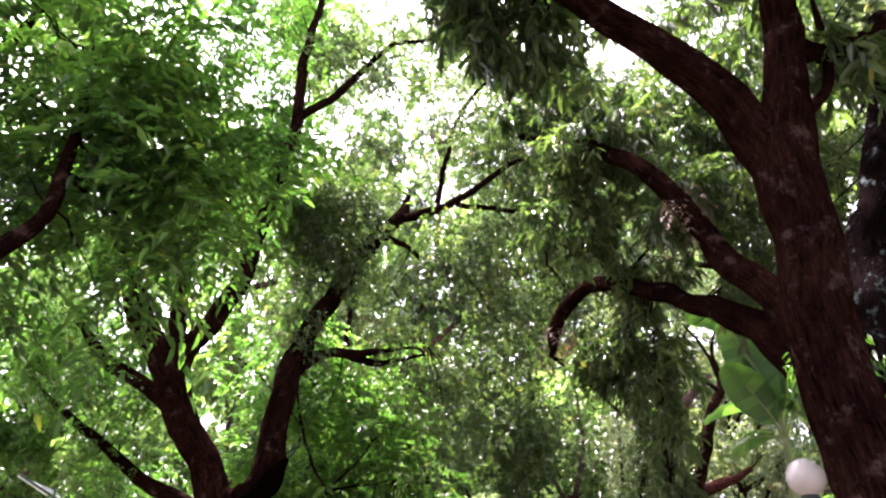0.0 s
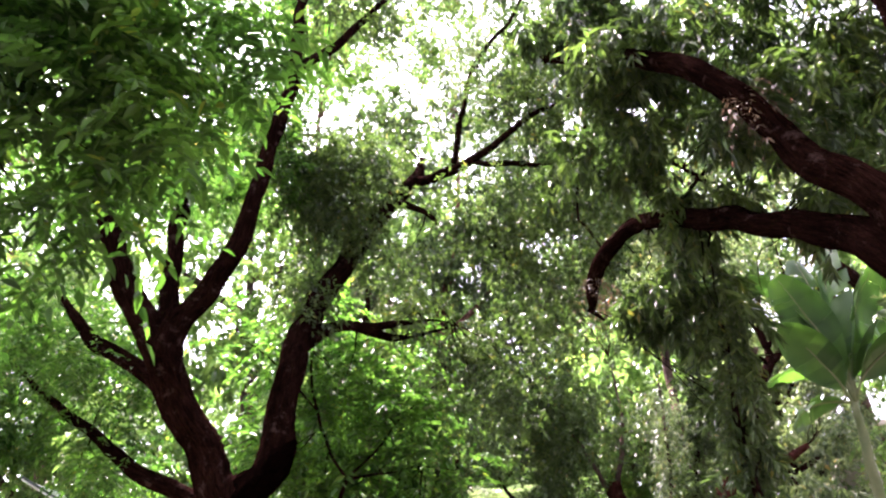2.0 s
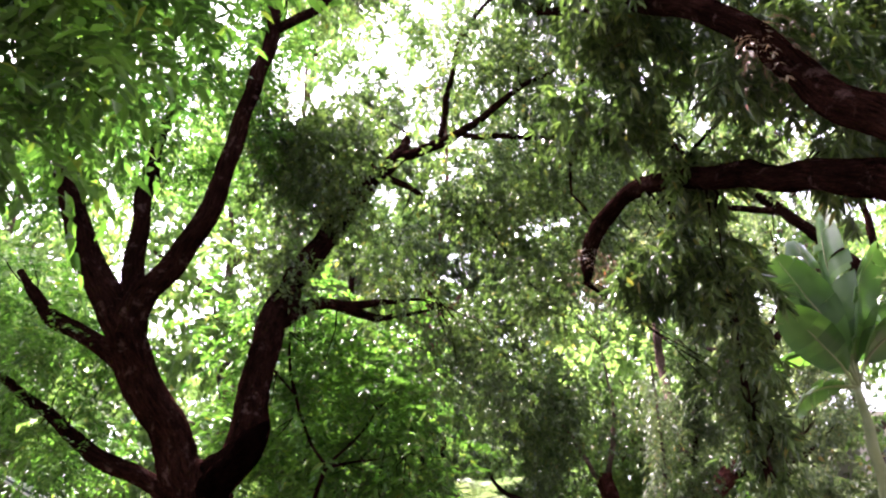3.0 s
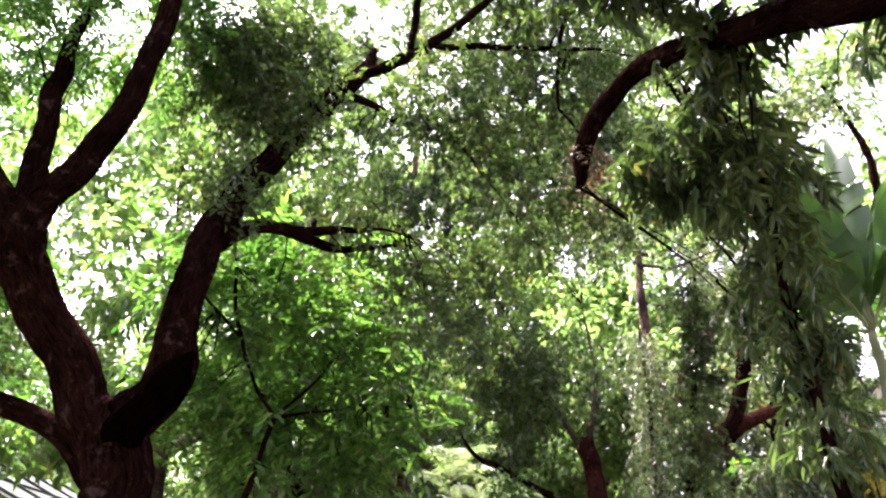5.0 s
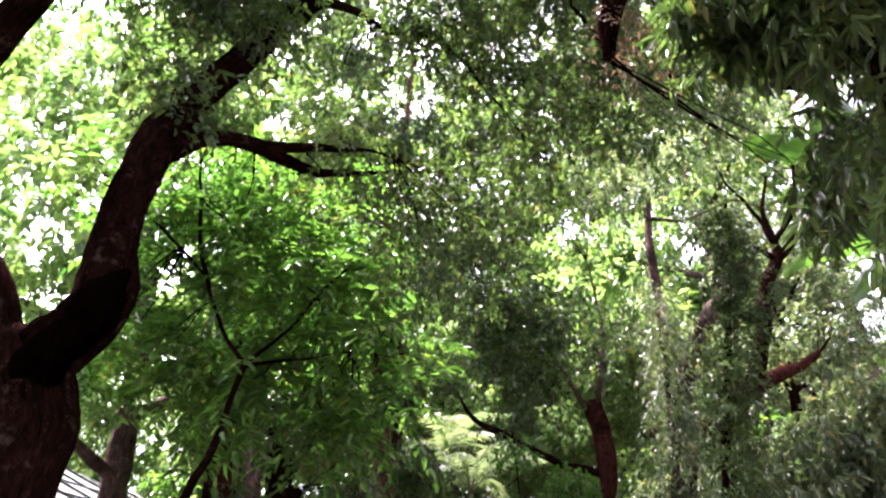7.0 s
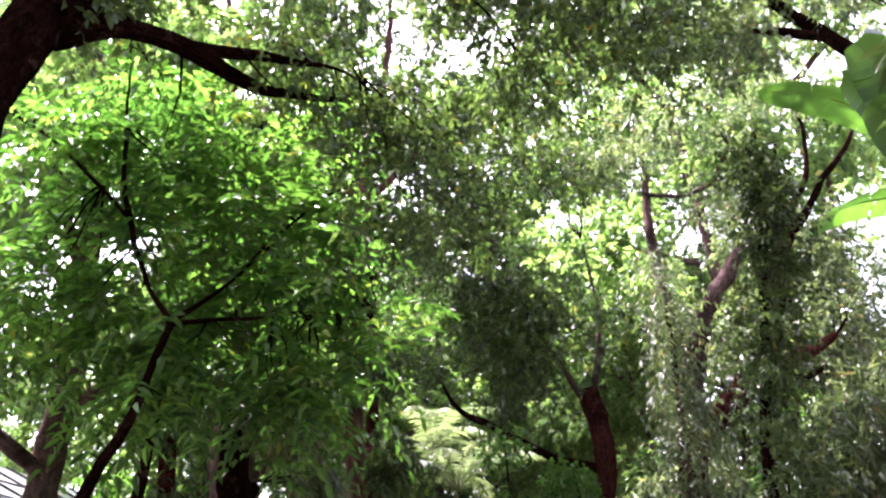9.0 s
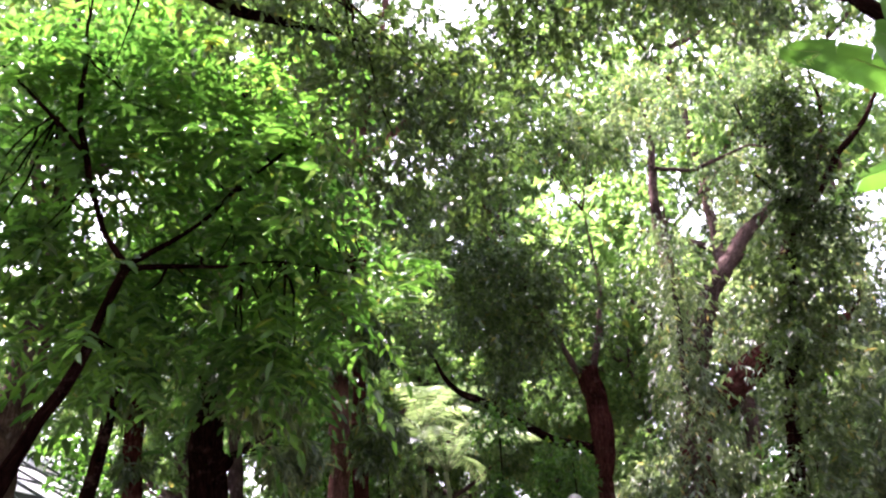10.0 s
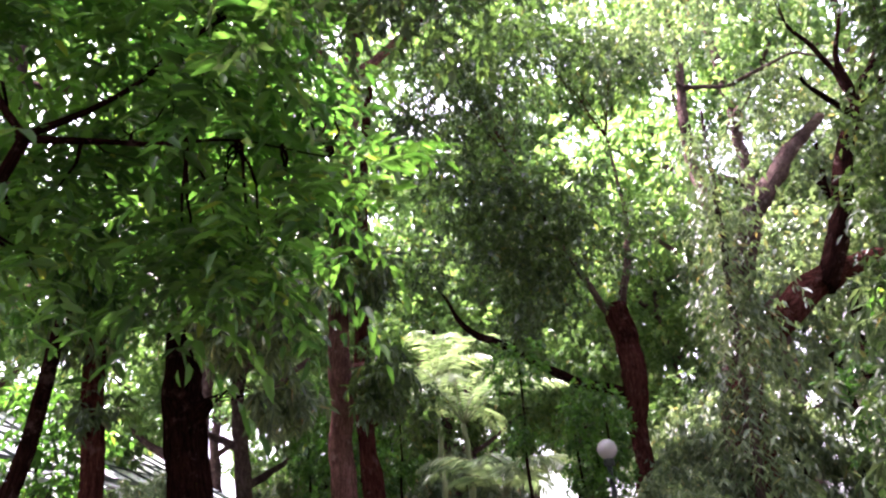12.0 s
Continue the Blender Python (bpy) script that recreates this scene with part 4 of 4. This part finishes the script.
def banana_leaf(turn, rise, length, width, sag, roll, seed):
    """An arching blade: midrib, two halves folded upward, torn here and there from the edge."""
    rng = np.random.default_rng(seed)
    n = 26
    t = np.linspace(0, 1, n)
    el = radians(rise) - sag * t ** 1.4
    step = length / (n - 1)
    h = np.concatenate([[0], np.cumsum(np.cos(el[:-1]) * step)])
    z = np.concatenate([[0], np.cumsum(np.sin(el[:-1]) * step)])
    ca, sa = math.cos(radians(turn)), math.sin(radians(turn))
    mid = np.stack([h * ca, h * sa, z], 1)
    side = np.array((-sa, ca, 0))
    upv = np.stack([-np.sin(el) * ca, -np.sin(el) * sa, np.cos(el)], 1)
    cr, sr = math.cos(radians(roll)), math.sin(radians(roll))
    side, upv = side * cr + upv * sr, upv * cr - side * sr
    w = width * np.clip(np.sin(np.clip((t - 0.14) / 0.86, 0, 1) * math.pi) ** 0.55, 0, 1) * 0.5
    V, F = [], []
    for sg in (1, -1):
        i = 3
        while i < n - 1:
            run = int(rng.integers(1, 6))
            j = min(n - 1, i + run)
            lift = rng.uniform(0.0, 0.45)
            k0 = len(V)
            for k in range(i, j + 1):
                lag = 0.05 * (1 if k == j else 0) * length * 0.3
                for f in (0, 0.35, 0.7, 1.0):
                    q = mid[k] + side[k] * sg * w[k] * f + upv[k] * w[k] * (lift * f - 0.55 * f * f) + (mid[min(k + 1, n - 1)] - mid[k]) * f * 0.8 - (mid[k] - mid[k - 1]) * lag * f
                    V.append(q)
            for k in range(j - i):
                for f in range(3):
                    a = k0 + k * 4 + f
                    F.append((a, a + 1, a + 5, a + 4) if sg > 0 else (a, a + 4, a + 5, a + 1))
            i = j
    me = bpy.data.meshes.new("leaf")
    me.from_pydata([tuple(v) for v in V], [], F)
    me.polygons.foreach_set("use_smooth", [True] * len(me.polygons))
    rib = tube([(*mid[k], 0.03 * (1 - 0.85 * t[k])) for k in range(0, n, 4)], 6, 0.15, 0.02, seed)
    return me, rib


def banana(label, foot, crown, leaves, seed):
    base = tagged(new("banana_plant"), label, "banana plant")
    base.location = foot
    top = Vector(crown) - Vector(foot)
    part("stem", tube([(0, 0, -0.1, 0.15), (top.x * 0.3, top.y * 0.3, top.z * 0.4, 0.12), (top.x * 0.8, top.y * 0.8, top.z * 0.8, 0.09), (*top, 0.06)], 12, 0.2, 0.05, seed), STEM_GREEN, base)
    for i, (turn, rise, length, width, sag, roll) in enumerate(leaves):
        me, rib = banana_leaf(turn, rise, length, width, sag, roll, seed + i)
        b = part("leaf", me, LEAF_BANANA, base)
        b.location = top
        part("midrib", rib, STEM_GREEN, b, "pale green midrib")


banana("tall banana plant with broad torn green leaves", (6.5, 14.8, 0), (6.85, 14.8, 5.2),
       [(170, 82, 2.7, 0.9, 0.35, 60), (95, 86, 3.2, 0.95, 0.25, 10), (30, 87, 3.8, 0.9, 0.2, -20), (10, 78, 3.1, 0.95, 0.6, -55), (-8, 64, 2.8, 0.85, 2.4, -60), (182, 66, 1.8, 0.8, 0.4, 50), (190, 10, 1.5, 0.6, 1.3, 30), (120, 80, 2.8, 0.85, 0.5, 40), (40, 66, 3.0, 0.9, 0.9, -40)], 401)
banana("banana plant with arching leaves and ragged edges", (9.7, 17.5, 0), (9.6, 17.5, 6.4),
       [(180, 62, 4.5, 0.75, 1.1, 14), (182, 22, 3.6, 0.65, 1.1, 24), (100, 80, 2.8, 0.85, 0.6, 10), (20, 60, 2.8, 0.85, 1.2, -40), (240, 72, 2.6, 0.85, 1.1, 20), (300, 50, 2.4, 0.8, 1.6, -20)], 431)


def palm(label, foot, crown_z, fronds, length, seed):
    """Feathery fronds round a short stem; leaflets joined on each frond."""
    rng = np.random.default_rng(seed)
    base = tagged(new("palm"), label, "palm")
    base.location = foot
    part("stem", tube([(0, 0, -0.1, 0.10), (0.05, 0, crown_z * 0.5, 0.08), (0, 0, crown_z, 0.06)], 10, 0.2, 0.05, seed), STEM_GREEN, base)
    for i in range(fronds):
        a, rise, sag = i * 2.4 + rng.uniform(-0.3, 0.3), rng.uniform(0.7, 1.35), rng.uniform(1.2, 2.0)
        t = np.linspace(0, 1, 34)
        el = rise - sag * t ** 1.3
        step = length * rng.uniform(0.8, 1.1) / 33
        h, z = np.cumsum(np.cos(el)) * step, np.cumsum(np.sin(el)) * step
        mid = np.stack([h * math.cos(a), h * math.sin(a), z + crown_z], 1)
        rib = part("frond", tube([(*mid[k], 0.02 * (1.05 - t[k])) for k in range(0, 34, 6)], 5, 0.2, 0.02, seed + i), STEM_GREEN, base)
        along = unit(np.gradient(mid, axis=0))
        sd = np.array((-math.sin(a), math.cos(a), 0))
        B, W = [], []
        for sg in (1, -1):
            B.append(mid[4:])
            W.append(unit(along[4:] * 0.7 + sd * sg * 0.9 + (0, 0, -0.45) + rng.normal(size=(30, 3)) * 0.1))
        B, W = np.concatenate(B), np.concatenate(W)
        S = unit(np.cross(W, (0, 0, 1.0)) + 1e-4)
        ln = np.tile(0.55 * np.sin(np.linspace(0.35, 2.9, 30)) + 0.08, 2)
        tagged(part("frond_blade", leaf_mesh(B, W, S, ln, np.full(60, 0.05)), LEAF_PALM, rib), kind="stuff")
    return base


palm("pale green feathery palm beside the path", (1.0, 27.5, 0), 4.2, 13, 2.6, 461)
palm("pale green feathery palm with spreading fronds", (0.4, 29.5, 0), 5.6, 12, 2.6, 481)
palm("low feathery palm in the undergrowth", (1.6, 25.0, 0), 2.4, 11, 1.8, 501)

YELLOW_CLUMP = [(4.28, 23.75, 6.1, 0.22, 0.18, 0.22, 8)]
tagged(part("leaf_tuft", foliage(YELLOW_CLUMP, "broad", 5, 0.9), LEAF_YELLOW, lopped), "tuft of young yellow leaves", kind="stuff")

tree("small croton with bright yellow leaves", (5.75, 14.0, 0), BARK_DARK, [("trunk", [(5.75, 14.0, -0.1, 0.03), (5.72, 14.0, 1.5, 0.025), (5.75, 14.0, 3.0, 0.012)])],
     [("broad", LEAF_YELLOW, [(5.8, 14.0, 3.05, 0.14, 0.12, 0.16, 5)], 0.6, 1.0)], 505, 6, category="shrub", twig=2, name="croton")

# ---- undergrowth ----
shrub = bpy.data.objects["shrub"]
for x, y, turn, size in ((3.3, 19.5, 80, 0.55), (8.4, 19.0, 200, 0.85), (5.6, 26.0, 30, 1.0), (-4.2, 24.0, 260, 0.75), (5.3, 23.0, 120, 0.75), (10.5, 17.0, 310, 1.3), (0.2, 33.0, 0, 1.0), (-2.5, 31.0, 170, 0.9), (8.0, 30.0, 60, 1.2), (7.2, 24.0, 145, 0.95)):
    s = copy_thing(shrub, pose(x, y, 0, 0, 0, turn))
    s.scale = (size, size, size)


def thin_stem(seed, height):
    rng = np.random.default_rng(seed)
    b = tagged(new("sapling"), "thin bare sapling stem with a few leaves", "sapling", "thin saplings in the undergrowth")
    lean = rng.normal(size=2) * 0.15
    top = (lean[0], lean[1], height)
    part("trunk", tube([(0, 0, -0.1, 0.035), (lean[0] * 0.3, lean[1] * 0.5, height * 0.5, 0.03), (*top, 0.012)], 6, 0.25, 0.05, seed), BARK_DARK, b)
    tagged(part("crown", foliage([(top[0], top[1], height, 0.45, 0.45, 0.5, 12), (top[0], top[1], height * 0.75, 0.4, 0.4, 0.4, 7)], "broad", seed, 1.1), LEAF_PINNATE, b), kind="stuff")
    return b


STEMS = [thin_stem(520 + i, h) for i, h in enumerate((3.6, 4.4, 3.0))]
rs = np.random.default_rng(9)
for k, (x0, x1, y0, y1, n) in enumerate(((-2.0, -0.9, 21.5, 24.5, 8), (4.8, 10.5, 17.5, 19.0, 8), (-4.8, -3.6, 17.0, 20.5, 2), (1.6, 3.6, 22.0, 24.0, 4), (-1.8, 0.2, 25.0, 28.0, 6))):
    for i in range(n):
        m = pose(rs.uniform(x0, x1), rs.uniform(y0, y1), 0, 0, 0, rs.uniform(0, 360))
        src = STEMS[(i + k) % 3]
        if src.location.length < 0.01:
            src.matrix_basis = m
        else:
            copy_thing(src, m)

# ---- globe lamps ----
IRON = plain("dark_green_iron", (0.02, 0.03, 0.025), (0.04, 0.05, 0.045), 6.0, 0.5, 0.1, 0.3)
OPAL = plain("opal_glass", (0.42, 0.385, 0.39), (0.48, 0.44, 0.445), 5.0, 0.22, 0.02)


def lathe(profile, sides=24):
    bm = bmesh.new()
    rings = [[bm.verts.new((r * math.cos(2 * math.pi * i / sides), r * math.sin(2 * math.pi * i / sides), z)) for i in range(sides)] for r, z in profile]
    for a, b in zip(rings, rings[1:]):
        for i in range(sides):
            bm.faces.new((a[i], a[(i + 1) % sides], b[(i + 1) % sides], b[i]))
    bm.faces.new(rings[0][::-1]), bm.faces.new(rings[-1])
    return bm_mesh("turned", bm, True)


lamp = tagged(new("globe_lamp"), "white opal globe lamp on a dark iron post", "lamp", "globe lamps beside the path")
part("post", lathe([(0.11, -0.05), (0.11, 0.25), (0.07, 0.32), (0.045, 0.4), (0.038, 2.5), (0.04, 2.58)]), IRON, lamp)
part("collar", lathe([(0.05, 2.58), (0.085, 2.60), (0.085, 2.66), (0.07, 2.70)]), IRON, lamp)
part("globe", lathe([(0.06, 2.69)] + [(0.158 * math.sin(a), 2.845 - 0.158 * math.cos(a)) for a in np.linspace(0.4, 3.08, 16)] + [(0.008, 3.003)]), OPAL, lamp, "white opal glass globe")
lamp.location = (3.1, 6.5, 0)
copy_thing(lamp, pose(3.04, 22.1, 0))

# ---- buildings ----
WALL_RED = plain("dark_red_wall", (0.05, 0.018, 0.016), (0.085, 0.032, 0.028), 2.0, 0.9, 0.4)
SHEET = plain("pale_roof_sheet", (0.50, 0.48, 0.50), (0.66, 0.64, 0.66), 1.3, 0.55, 0.15)
WALL_PALE = plain("pale_plaster", (0.50, 0.45, 0.40), (0.62, 0.57, 0.52), 0.8, 0.9, 0.3)
GLAZE = plain("white_glazing", (0.80, 0.78, 0.80), (0.88, 0.86, 0.88), 0.9, 0.3, 0.05)
DARK_GLASS = plain("dark_window_glass", (0.03, 0.035, 0.04), (0.05, 0.055, 0.06), 1.0, 0.08, 0.0)


def box(x0, y0, z0, x1, y1, z1, bevel=0.0):
    bm = bmesh.new()
    bmesh.ops.create_cube(bm, size=1.0)
    for v in bm.verts:
        v.co = ((x0 + x1) / 2 + v.co.x * (x1 - x0), (y0 + y1) / 2 + v.co.y * (y1 - y0), (z0 + z1) / 2 + v.co.z * (z1 - z0))
    if bevel:
        bmesh.ops.bevel(bm, geom=bm.edges, offset=bevel, segments=1, affect="EDGES")
    return bm_mesh("box", bm)


shed = tagged(new("shed"), "long low dark red shed with a white sheet roof", "shed")
PITCH = radians(30)
part("wall", box(-10.0, 17.6, -0.1, -6.2, 37.0, 3.05), WALL_RED, shed)
part("eave", box(-6.2, 17.45, 3.054, -5.98, 37.2, 3.16, 0.02), SHEET, shed, "pale painted eave board")
for d, r in ((0.16, 0.025), (0.36, 0.02), (1.35, 0.02), (2.5, 0.02)):
    rail = part("rail", box(-r, 17.45, -r, r, 37.2, r, 0.006), IRON, shed, "thin dark iron rail")
    rail.location = (-6.0 - d * math.cos(PITCH), 0, 3.20 + d * math.sin(PITCH) + 0.06)
for i in range(12):
    y = 17.45 + i * 1.65
    sheet = part("roof_sheet", box(0, 0.01, -0.02, 4.2, 1.64, 0.02, 0.01), GLAZE, shed)
    sheet.matrix_basis = Matrix.Translation((-6.0, y, 3.20)) @ Matrix.Rotation(math.pi + PITCH, 4, "Y")
    seam = part("seam", box(0, -0.03, -0.07, 4.2, 0.03, -0.022), IRON, shed, "dark seam between roof sheets")
    seam.matrix_basis = sheet.matrix_basis.copy()


def house(label, x0, y0, x1, y1, h, cols, rows):
    b = tagged(new("house"), label, "house")
    part("wall", box(x0, y0, -0.1, x1, y1, h), WALL_PALE, b)
    part("roof", box(x0 - 0.3, y0 - 0.4, h, x1 + 0.3, y1 + 0.3, h + 0.25, 0.04), WALL_PALE, b)
    for r in range(rows):
        for c in range(cols):
            cx, cz = x0 + (c + 0.5) * (x1 - x0) / cols, 1.0 + r * 3.0
            w = part("window", box(cx - 0.6, y0 - 0.05, cz, cx + 0.6, y0 + 0.02, cz + 1.3, 0.02), IRON, b)
            for s in (-0.29, 0.29):
                part("pane", box(cx + s - 0.25, y0 - 0.07, cz + 0.06, cx + s + 0.25, y0 - 0.045, cz + 1.24), DARK_GLASS, w)
    return b


house("pale plastered house seen through the trees", -9, 46, 3, 54, 5.6, 6, 2)
house("pale flat-roofed house behind banana plants", 16.5, 34, 24, 40, 9.3, 4, 3)
